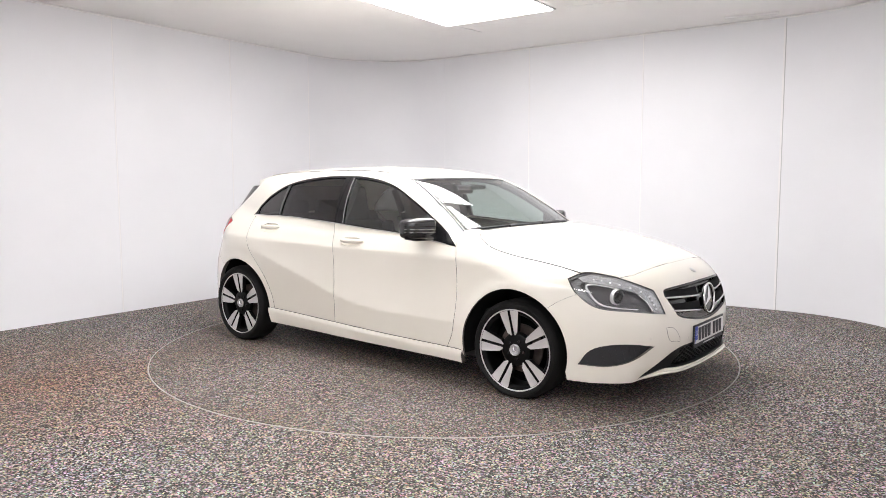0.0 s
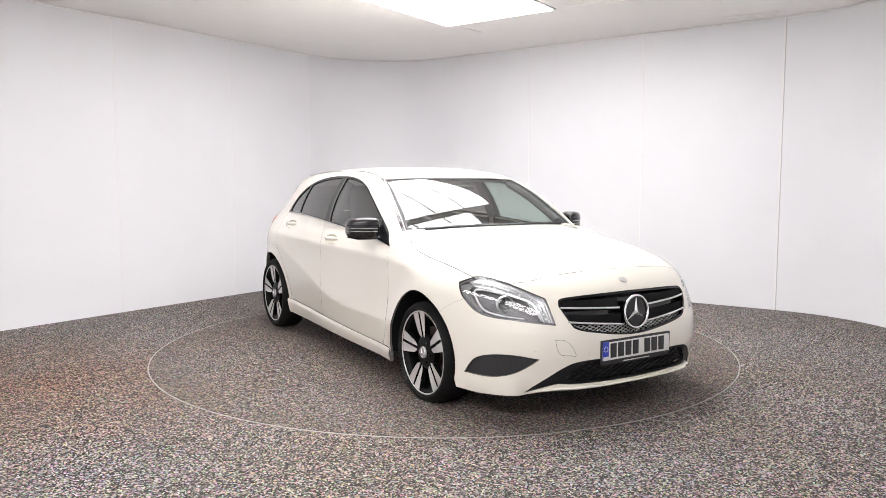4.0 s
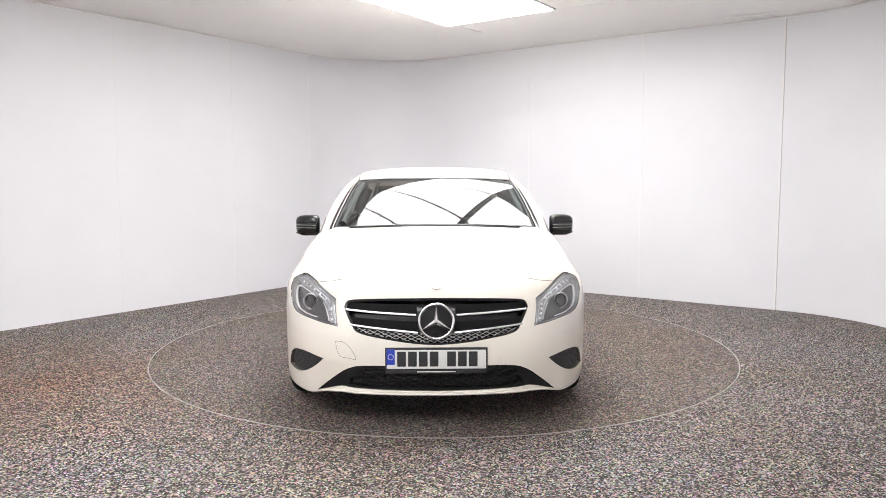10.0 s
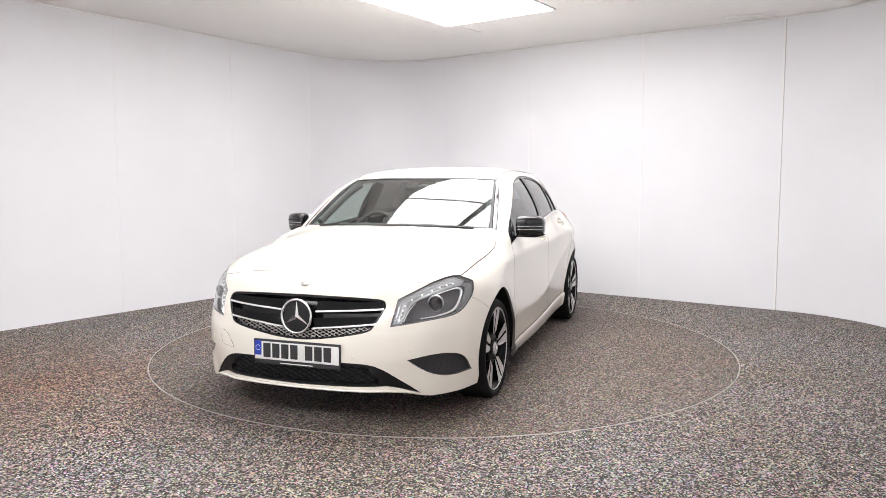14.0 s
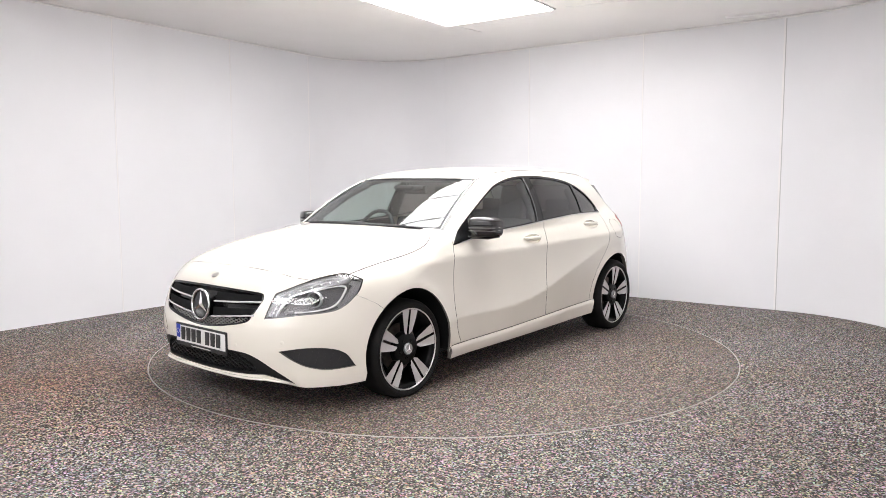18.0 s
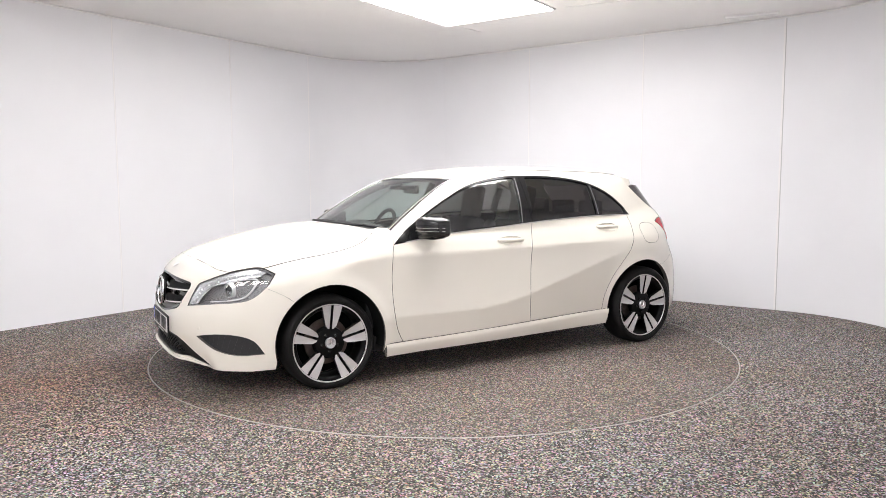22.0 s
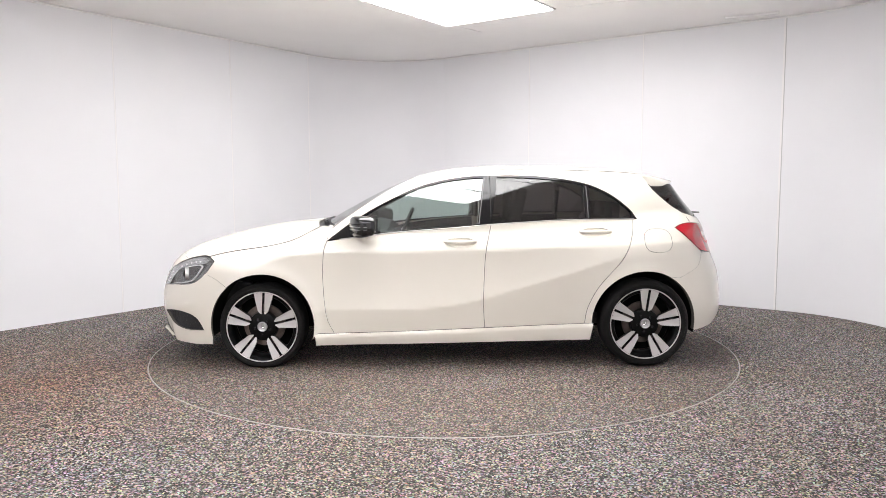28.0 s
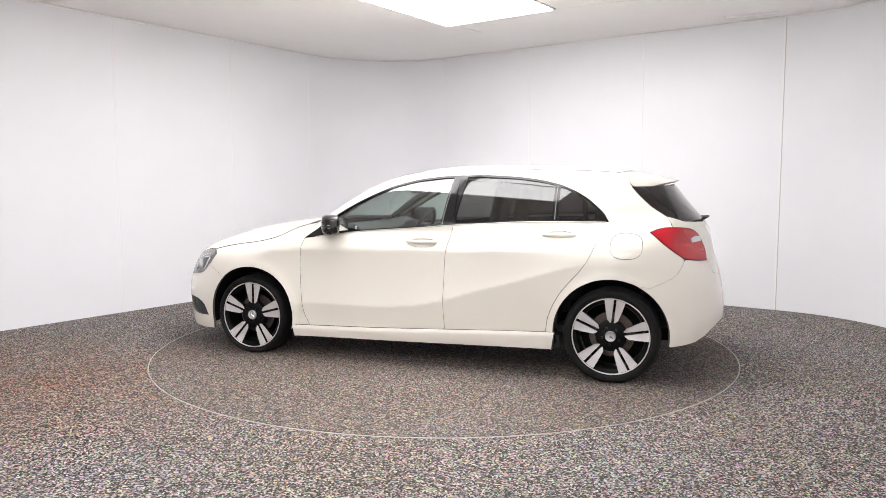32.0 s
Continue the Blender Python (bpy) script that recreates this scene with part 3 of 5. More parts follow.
def on_back(yz):
    q = np.array(yz, float)
    x = root_of(lambda r: body(-r, q[:, 0], q[:, 1]), 0.8, 2.6, len(q))
    return np.stack([-x, q[:, 0], q[:, 1]], 1)


def flip(p):
    return np.array(p) * np.array([1, -1, 1])


def within(p, poly):
    """Which of the points p lie inside the polygon."""
    hit = np.zeros(len(p), bool)
    x, y = p[:, 0], p[:, 1]
    for (x0, y0), (x1, y1) in zip(poly, np.roll(poly, -1, 0)):
        if y0 != y1:
            cross = ((y0 > y) != (y1 > y)) & (x < (x1 - x0) * (y - y0) / (y1 - y0) + x0)
            hit ^= cross
    return hit


def gap_to(p, poly):
    """The distance of the points p from the polygon's line."""
    best = np.full(len(p), 9.0)
    for a, b in zip(poly, np.roll(poly, -1, 0)):
        d = b - a
        t = np.clip(((p - a) @ d) / max(d @ d, 1e-12), 0, 1)
        best = np.minimum(best, np.linalg.norm(p - a - t[:, None] * d, axis=1))
    return best


def dense(poly, step):
    out = []
    for a, b in zip(poly, np.roll(poly, -1, 0)):
        n = max(1, int(np.ceil(np.linalg.norm(b - a) / step)))
        if np.linalg.norm(b - a) < 1e-5:
            continue
        out += [a + (b - a) * i / n for i in range(n)]
    return np.array(out)


def inset(poly, d):
    """The polygon drawn in by d."""
    area = 0.5 * np.sum(poly[:, 0] * np.roll(poly[:, 1], -1) - poly[:, 1] * np.roll(poly[:, 0], -1))
    e = np.roll(poly, -1, 0) - poly
    n = np.stack([-e[:, 1], e[:, 0]], 1) / np.maximum(np.linalg.norm(e, axis=1, keepdims=True), 1e-9) * np.sign(area)
    m = n + np.roll(n, 1, 0)
    k = np.maximum(np.sum(m * m, axis=1, keepdims=True) / 2, 0.5)
    return poly + d * m / k


def panel(name, outline, chart, mat, parent, label="", holes=(), gap=0.0017, step=0.03, depth=0.014, sink=0.0, bulge=None, ease=None):
    """A piece of the body's skin inside an outline of surface points, less its holes, with its edges turned in by depth."""
    poly = inset(dense(chart.to2(np.vstack(outline)), step * 0.7), gap)
    cuts = [inset(dense(chart.to2(np.vstack(h)), step * 0.5), -gap) for h in holes]
    lo, hi = poly.min(0), poly.max(0)
    gx, gy = np.meshgrid(np.arange(lo[0], hi[0], step), np.arange(lo[1], hi[1], step * 0.9))
    gx = gx + (np.arange(len(gx)) % 2)[:, None] * step / 2
    grid = np.stack([gx.ravel(), gy.ravel()], 1)
    grid = grid[within(grid, poly)]
    for loop in [poly] + cuts:
        grid = grid[gap_to(grid, loop) > step * 0.42]
    for loop in cuts:
        grid = grid[~within(grid, loop)]
    pts, edges = [], []
    for loop in [poly] + cuts:
        n0 = len(pts)
        pts += [Vector(p) for p in loop]
        edges += [(n0 + i, n0 + (i + 1) % len(loop)) for i in range(len(loop))]
    pts += [Vector(p) for p in grid]
    v2, _, faces, _, _, _ = cdt(pts, edges, [], 0, 1e-6)
    q = np.array([tuple(v) for v in v2])
    f = np.array([t for t in faces if len(t) == 3])
    mid = q[f].mean(1)
    keep = within(mid, poly)
    for loop in cuts:
        keep &= ~within(mid, loop)
    f = f[keep]
    p = chart.to3(q)
    nrm = normals(p)
    p = p - nrm * (sink(p)[:, None] if callable(sink) else sink)
    if bulge is not None:
        p = p + nrm * bulge(p)[:, None]
    a, b, c = p[f[:, 0]], p[f[:, 1]], p[f[:, 2]]
    wrong = np.sum(np.cross(b - a, c - a) * nrm[f[:, 0]], 1) < 0
    f[wrong] = f[wrong][:, ::-1]
    count = {}
    for t in f:
        for i in range(3):
            e = (t[i], t[(i + 1) % 3])
            count[e] = count.get(e, 0) + 1
    rim = [e for e in count if (e[1], e[0]) not in count]
    ids = sorted({i for e in rim for i in e})
    n = len(p)
    top = {i: n + k for k, i in enumerate(ids)}
    low = {i: n + len(ids) + k for k, i in enumerate(ids)}
    verts = np.vstack([p, p[ids], p[ids] - nrm[ids] * depth])
    faces = [tuple(int(i) for i in t) for t in f] + [(top[a], low[a], low[b], top[b]) for a, b in rim]
    me = bpy.data.meshes.new(name)
    me.from_pydata(verts.tolist(), [], faces)
    # turned-in edges of painted panels are coloured dark, as shade in the gaps
    ob = mesh_part(name, me, [mat, GAP_SHADE] if mat is PAINT else mat, parent, label, crease=0)
    if mat is PAINT:
        me.polygons.foreach_set("material_index", [0] * len(f) + [1] * (len(faces) - len(f)))
    if bulge is None:
        if ease is not None:
            high = p.copy()
            high[:, 2] = np.maximum(p[:, 2], ease(p[:, 0]))
            nrm = normals(high)
        me.normals_split_custom_set_from_vertices(np.vstack([nrm, np.zeros((2 * len(ids), 3))]).tolist())
    return ob


car = tagged(new("car"), "cream white five-door hatchback with black mirrors on a turntable", "car")


def arch(cx, cz, r, a0, a1, n=24):
    """Points round a wheel opening, angles from the front up over the top."""
    return [(cx + r * math.cos(radians(a)), cz + r * math.sin(radians(a))) for a in np.linspace(a0, a1, n)]


ARCH_F, ARCH_R = (1.345, 0.300, 0.364), (-1.345, 0.305, 0.372)
LAMP = [(2.150, 0.515, 0.546), (2.074, 0.531, 0.684), (1.918, 0.650, 0.752), (1.793, 0.720, 0.780), (1.736, 0.760, 0.777), (1.684, 0.819, 0.748), (1.748, 0.832, 0.664), (1.855, 0.795, 0.588), (2.030, 0.670, 0.566)]


def lamp_edges(s):
    """The headlamp's outline: inner end, top, outer tip, underside."""
    p = on_front([(s * a[1], a[2]) for a in LAMP])
    p[3:8] = on_side([(a[0], a[2]) for a in LAMP[3:8]], s)
    return (bend(p[[0, 1]]), bend(p[[1, 2, 3, 4, 5]]), bend(p[[5, 6, 7, 8, 0]]))


DROP = [(0.890, 0.892), (0.768, 0.988), (0.609, 1.091), (0.409, 1.198), (0.208, 1.282), (0.005, 1.327), (-0.2, 1.347), (-0.405, 1.350), (-0.61, 1.342), (-0.815, 1.319), (-0.978, 1.282), (-1.137, 1.208), (-1.234, 1.134), (-1.285, 1.082), (-1.312, 1.037)]
BELT = [(0.890, 0.892), (0.601, 0.929), (0.403, 0.952), (0.007, 0.982), (-0.271, 1.005), (-0.51, 1.020), (-0.793, 1.034), (-1.05, 1.037), (-1.312, 1.037)]
DOOR_GAP = [(-0.262, 1.005), (-0.244, 0.922), (-0.221, 0.803), (-0.210, 0.604), (-0.206, 0.444), (-0.215, 0.279)]
REAR_GAP = [(-1.283, 1.037), (-1.251, 0.92), (-1.176, 0.762), (-1.021, 0.575), (-0.944, 0.423), (-0.922, 0.305)]
FRONT_GAP = [(0.890, 0.892), (0.911, 0.813), (0.918, 0.606), (0.894, 0.366), (0.844, 0.245)]
belt_z = curve([(x, z) for x, z in BELT])
drop_z = curve([(x, z) for x, z in DROP])
SILL = [(0.98, 0.243), (0.844, 0.245), (0.406, 0.256), (-0.215, 0.279), (-0.922, 0.305), (-0.985, 0.307)]
BONNET_SIDE = [(0.965, 0.640), (0.984, 0.706), (1.036, 0.766), (1.140, 0.799), (1.30, 0.796), (1.48, 0.789), (1.615, 0.783), (1.732, 0.757)]
BONNET_BACK = [(1.035, 0.0), (1.022, 0.3), (0.99, 0.52), (0.965, 0.640)]
BONNET_NOSE = [(1.940, 0.650), (1.972, 0.57), (2.005, 0.427), (2.026, 0.2), (2.03, 0.0)]
SCREEN_BASE = [(0.972, 0.0), (0.958, 0.25), (0.926, 0.45), (0.888, 0.60), (0.858, 0.703)]
SCREEN_SIDE = [(0.858, 0.703), (0.70, 0.667), (0.50, 0.622), (0.30, 0.573)]
SCREEN_TOP = [(0.30, 0.573), (0.318, 0.3), (0.325, 0.0)]
ROOF_SIDE = [(0.30, 0.573), (0.18, 0.575), (0.0, 0.568), (-0.3, 0.555), (-0.65, 0.54), (-1.0, 0.515), (-1.36, 0.48)]

PILLAR_SIDE = [(0.870, 0.741), (0.70, 0.699), (0.50, 0.648), (0.34, 0.600), (0.24, 0.580)]


def both(line):
    """A line from the right side over to the left, from one given from the middle to the left."""
    l = np.array(line, float)
    m = l * np.array([1, -1])
    return np.vstack([m[::-1], l[1:]])


# --- bonnet, roof, screen
lamp_top = lamp_edges(1)[1]
side_line = np.vstack([bend(on_top(BONNET_SIDE[:-1])), lamp_top[18:19]])
nose_edge = bend(on_top(BONNET_NOSE[1:]))
half_rim = np.vstack([bend(on_top(BONNET_BACK)), side_line, lamp_top[6:19][::-1], nose_edge])
panel("bonnet", [half_rim, flip(half_rim)[::-1]], Round, PAINT, car, gap=0.0017, sink=lambda p: -0.0006 - 0.0032 * np.clip((1.85 - p[:, 0]) / 0.15, 0, 1), step=0.024)
roof_rim = [bend(on_top(both(SCREEN_TOP[::-1]))), bend(on_top(ROOF_SIDE)), bend(on_top(both([(-1.41, 0.0), (-1.40, 0.25), (-1.36, 0.48)])))[::-1], flip(bend(on_top(ROOF_SIDE)))[::-1]]
panel("roof", roof_rim, Round, PAINT, car)
screen_rim = [bend(on_top(both(SCREEN_BASE))), bend(on_top(SCREEN_SIDE)), bend(on_top(both(SCREEN_TOP[::-1])))[::-1], flip(bend(on_top(SCREEN_SIDE)))[::-1]]
screen = panel("windscreen", screen_rim, Round, GLASS_CLEAR, car, "clear laminated glass", gap=0.014, depth=0.004, sink=0.004)
screen.visible_shadow = False
panel("windscreen_seal", screen_rim, Round, BLACK_PLASTIC, car, "black rubber seal", holes=[[Round.to3(inset(dense(Round.to2(np.vstack(screen_rim)), 0.03), 0.016))]], gap=0.003, sink=0.002, step=0.02)
base = SCREEN_BASE[:3] + [(0.896, 0.575)]
edge = on_top([(0.965, 0.640), (0.945, 0.586), (0.896, 0.575)])
panel("cowl", [bend(on_top(both(BONNET_BACK))), edge, bend(on_top(both(base)))[::-1], flip(edge)[::-1]], Round, BLACK_PLASTIC, car, "black plastic cowl below the windscreen", sink=0.010)

# --- front bumper
GRILLE = [(0.0, 0.699), (0.25, 0.696), (0.387, 0.690), (0.462, 0.681), (0.483, 0.655), (0.479, 0.63), (0.444, 0.561), (0.405, 0.520), (0.266, 0.490), (0.12, 0.468), (0.0, 0.461)]
INTAKE = [(0.0, 0.352), (0.2, 0.353), (0.385, 0.351), (0.47, 0.328), (0.558, 0.262), (0.648, 0.178), (0.61, 0.190), (0.52, 0.222), (0.45, 0.228), (0.2, 0.219), (0.0, 0.214)]
FOG = [(0.597, 0.371), (0.70, 0.388), (0.775, 0.380), (0.820, 0.345), (0.844, 0.262), (0.78, 0.255), (0.72, 0.273), (0.650, 0.320)]


def loop_of(yz):
    p = np.array(yz, float)
    p = np.vstack([p, (p * np.array([-1, 1]))[::-1][1:-1]])
    return p


def front_loop(yz, n=4):
    p = bend(np.vstack([yz, yz[:1]]), n)[:-1]
    return on_front(p)


grille_rim = [front_loop(loop_of(GRILLE))]
intake_rim = [np.vstack([on_front(bend(INTAKE[:6])), on_front(bend(INTAKE[5:])), on_front(bend(loop_of(INTAKE)[10:16])), on_front(bend(np.vstack([loop_of(INTAKE)[15:], loop_of(INTAKE)[:1]])))])]
fog_rims = {1: [on_front(bend(FOG[:5])), on_front(bend(FOG[4:] + FOG[:1]))]}
fog_rims[-1] = [flip(x)[::-1] for x in fog_rims[1]][::-1]
half = [nose_edge[::-1]]
inner, top_edge, under = lamp_edges(1)
half += [top_edge[:7][::-1], inner[::-1], under[::-1][:19], bend(on_side([(1.700, 0.642), (1.642, 0.611), (1.588, 0.572)])),
         on_side(arch(*ARCH_F, 48, -14)), on_side([(1.704, 0.166)]), bend(on_front([(0.80, 0.157), (0.72, 0.160), (0.645, 0.168), (0.56, 0.184), (0.4, 0.198), (0.2, 0.194), (0.0, 0.192)]))]
half = np.vstack(half)
panel("front_bumper", [half, flip(half)[::-1]], Nose, PAINT, car, holes=[grille_rim, intake_rim, fog_rims[1], fog_rims[-1]], step=0.022, depth=0.018, gap=-0.0006)


def mesh_panel(name, rim, chart, parent, cell, bar, sink, mat, label=""):
    """A honeycomb-like lattice of thin crossed bars inside a rim."""
    poly = chart.to2(np.vstack(rim))
    lo, hi = poly.min(0), poly.max(0)
    verts, faces = [], []
    for d in (1, -1):
        slope = 0.55 * d
        for c in np.arange(lo[1] - (hi[0] - lo[0]) * 0.6, hi[1] + (hi[0] - lo[0]) * 0.6, cell):
            u = np.arange(lo[0], hi[0], 0.012)
            w = c + slope * (u - lo[0]) if d > 0 else c - 0.55 * (u - hi[0]) - 0.55 * (hi[0] - lo[0])
            q = np.stack([u, w], 1)
            ok = within(q, poly)
            for i in range(len(u) - 1):
                if ok[i] and ok[i + 1]:
                    n0 = len(verts)
                    verts += [(q[i][0], q[i][1] - bar), (q[i + 1][0], q[i + 1][1] - bar), (q[i + 1][0], q[i + 1][1] + bar), (q[i][0], q[i][1] + bar)]
                    faces.append((n0, n0 + 1, n0 + 2, n0 + 3))
    if not verts:
        return None
    p = chart.to3(np.array(verts))
    nrm = normals(p)
    n = len(p)
    p = np.vstack([p - nrm * sink, p - nrm * (sink + 0.01)])
    faces = faces + [(a, a + n, b + n, b) for f in faces for a, b in ((f[1], f[0]), (f[3], f[2]))]
    me = bpy.data.meshes.new(name)
    me.from_pydata(p.tolist(), [], faces)
    return mesh_part(name, me, mat, parent, label, smooth=False)


lip = on_front(bend([(-0.615, 0.186), (-0.55, 0.198), (-0.42, 0.207), (-0.2, 0.203), (0.0, 0.201), (0.2, 0.203), (0.42, 0.207), (0.55, 0.198), (0.615, 0.186)]))
part("front_lip", tube_bm((lip + normals(lip) * 0.006).tolist(), [0.004] + [0.011] * (len(lip) - 2) + [0.004], 10, flat=0.7), PAINT, car)

# grille: dark back, lattice, four bars, badge
grille = panel("grille", grille_rim, Nose, BLACK_GLOSS, car, "black grille", gap=-0.002, sink=0.045, depth=0.004)
panel("grille_surround", grille_rim, Nose, BLACK_GLOSS, grille, holes=[[Nose.to3(inset(dense(Nose.to2(np.vstack(grille_rim)), 0.02), 0.012))]], gap=0.001, sink=0.004, depth=0.04, step=0.015)
low_band = [on_front(bend([(-0.445, 0.553), (-0.25, 0.535), (0.0, 0.524), (0.25, 0.535), (0.445, 0.553)])), on_front(bend([(0.405, 0.522), (0.266, 0.494), (0.12, 0.473), (0, 0.467), (-0.12, 0.473), (-0.266, 0.494), (-0.405, 0.522)]))]
mesh_panel("lattice", low_band, Nose, grille, 0.018, 0.0011, 0.020, SATIN, "fine silver lattice")
for s in (1, -1):
    for y0, z0, y1, z1 in ((0.475, 0.640, 0.105, 0.618), (0.452, 0.566, 0.095, 0.528)):
        p = on_front([(s * y, z) for y, z in zip(np.linspace(y0, y1, 9), np.linspace(z0, z1, 9))])
        bar = [(s * y0, z0 - 0.004), (s * y1, z1 - 0.004), (s * (y1 - 0.004), z1 + 0.052), (s * (y0 - 0.002), z0 + 0.036)]
        panel("grille_bar", [on_front(bar)], Nose, LINER, grille, sink=0.010, gap=0, step=0.03, depth=0.02)
        q = p - normals(p) * 0.001 + np.array([0, 0, -0.004])
        part("chrome_strip", tube_bm(q.tolist(), 0.0055, 8), BRIGHT, grille, "bright chrome strip")

# round badge: a ring and three tapered arms
badge = part("badge", lathe_bm([(0.088, -0.012), (0.088, 0.0), (0.0005, 0.004)], "x", 48), BLACK_GLOSS, car, "round badge")
badge.matrix_local = pose(2.212, 0, 0.585, 0, -4, 0)
ring_pts = [(0.004, 0.089 * math.cos(a), 0.089 * math.sin(a)) for a in np.linspace(0, 2 * math.pi, 48, endpoint=False)]
part("badge_ring", tube_bm(ring_pts, 0.0075, 10, True, up=(1, 0, 0)), CHROME, badge, "chrome ring")
for k in range(3):
    a = radians(90 + 120 * k)
    bm = bmesh.new()
    d, w = Vector((0, math.cos(a), math.sin(a))), Vector((0, -math.sin(a), math.cos(a)))
    v = [bm.verts.new(x) for x in (d * 0.086, w * 0.015 - d * 0.008 + Vector((0.002, 0, 0)), Vector((0.016, 0, 0)), -w * 0.015 - d * 0.008 + Vector((0.002, 0, 0)))]
    tip = bm.verts.new(d * 0.086 + Vector((0.006, 0, 0)))
    for f in ((tip, v[1], v[2]), (tip, v[2], v[3]), (v[0], v[1], tip), (v[0], tip, v[3]), (v[0], v[3], v[2]), (v[0], v[2], v[1])):
        bm.faces.new(f)
    bmesh.ops.recalc_face_normals(bm, faces=bm.faces)
    part("badge_arm", bm, CHROME, badge, smooth=False)
small = on_top([(2.108, 0.0)])[0]
bonnet_badge = part("bonnet_badge", lathe_bm([(0.018, -0.004), (0.028, -0.003), (0.028, 0.001), (0.022, 0.003), (0.001, 0.0035)], "z", 24), SATIN, car, "small round silver badge")
bonnet_badge.matrix_local = Matrix.Translation(Vector(small)) @ Matrix.Rotation(radians(28), 4, "Y")

# lower intake and fog-lamp recesses
intake = panel("lower_intake", intake_rim, Nose, BLACK_PLASTIC, car, "black lower air intake", gap=-0.002, sink=0.05, depth=0.004)
panel("intake_surround", intake_rim, Nose, MESH_BLACK, intake, holes=[[on_front(bend(loop_of([(0.0, 0.335), (0.38, 0.335), (0.42, 0.30), (0.46, 0.245), (0.2, 0.232), (0.0, 0.228)]), 2))]], gap=0.001, sink=0.006, depth=0.03, step=0.02)
mesh_panel("lattice", [on_front(loop_of([(0.0, 0.335), (0.38, 0.335), (0.42, 0.30), (0.46, 0.245), (0.2, 0.232), (0.0, 0.228)]))], Nose, intake, 0.026, 0.003, 0.02, MESH_BLACK)
for s in (1, -1):
    fog = panel("fog_recess", fog_rims[s], Nose, BLACK_PLASTIC, car, "ribbed black blank in the bumper", gap=0.001, sink=0.018, depth=0.002, step=0.02)
    poly = Nose.to2(np.vstack(fog_rims[s]))
    for k in range(9):
        u = (0.64 + 0.022 * k)
        q = on_front([(s * (u + 0.03 * t), 0.25 + 0.14 * t) for t in np.linspace(0, 1, 14)])
        q = q[within(Nose.to2(q), inset(poly, 0.006))]
        if len(q) > 3:
            part("rib", tube_bm((q - normals(q) * 0.0178).tolist(), 0.0013, 6), BLACK_PLASTIC, fog)

# number plate: characters as plain bars
plate = part("number_plate", box_bm((0.012, 0.514, 0.103), (2.222, 0, 0.391), 0.003), PLATE_WHITE, car, "white number plate with black border")
plate.data.transform(Matrix.Translation((2.222, 0, 0.39)) @ Matrix.Rotation(radians(-3), 4, "Y") @ Matrix.Translation((-2.222, 0, -0.39)))
part("plate_border", box_bm((0.011, 0.530, 0.117), (2.2200, 0, 0.391), 0.003), BLACK_PLASTIC, plate)
part("blue_band", box_bm((0.003, 0.042, 0.102), (2.228, -0.2360, 0.391), 0.001), PLATE_BLUE, plate, "blue band")
part("bar", box_bm((0.002, 0.026, 0.016), (2.2290, -0.2360, 0.352), 0.001), PLATE_WHITE, plate)
part("ring", tube_bm([(2.2295, -0.2360 + 0.014 * math.cos(a), 0.402 + 0.014 * math.sin(a)) for a in np.linspace(0, 2 * math.pi, 20, endpoint=False)], 0.0012, 6, True, up=(1, 0, 0)), PLATE_WHITE, plate)
for y in (-0.180, -0.124, -0.068, -0.012, 0.078, 0.134, 0.190):
    part("bar", box_bm((0.003, 0.045, 0.080), (2.2285, y, 0.390), 0.001), BLACK_PLASTIC, plate)
part("plate_holder", box_bm((0.012, 0.525, 0.022), (2.218, 0, 0.323), 0.003), BLACK_PLASTIC, plate)
part("bar", box_bm((0.002, 0.2, 0.005), (2.225, 0.0, 0.323)), PLATE_WHITE, plate)

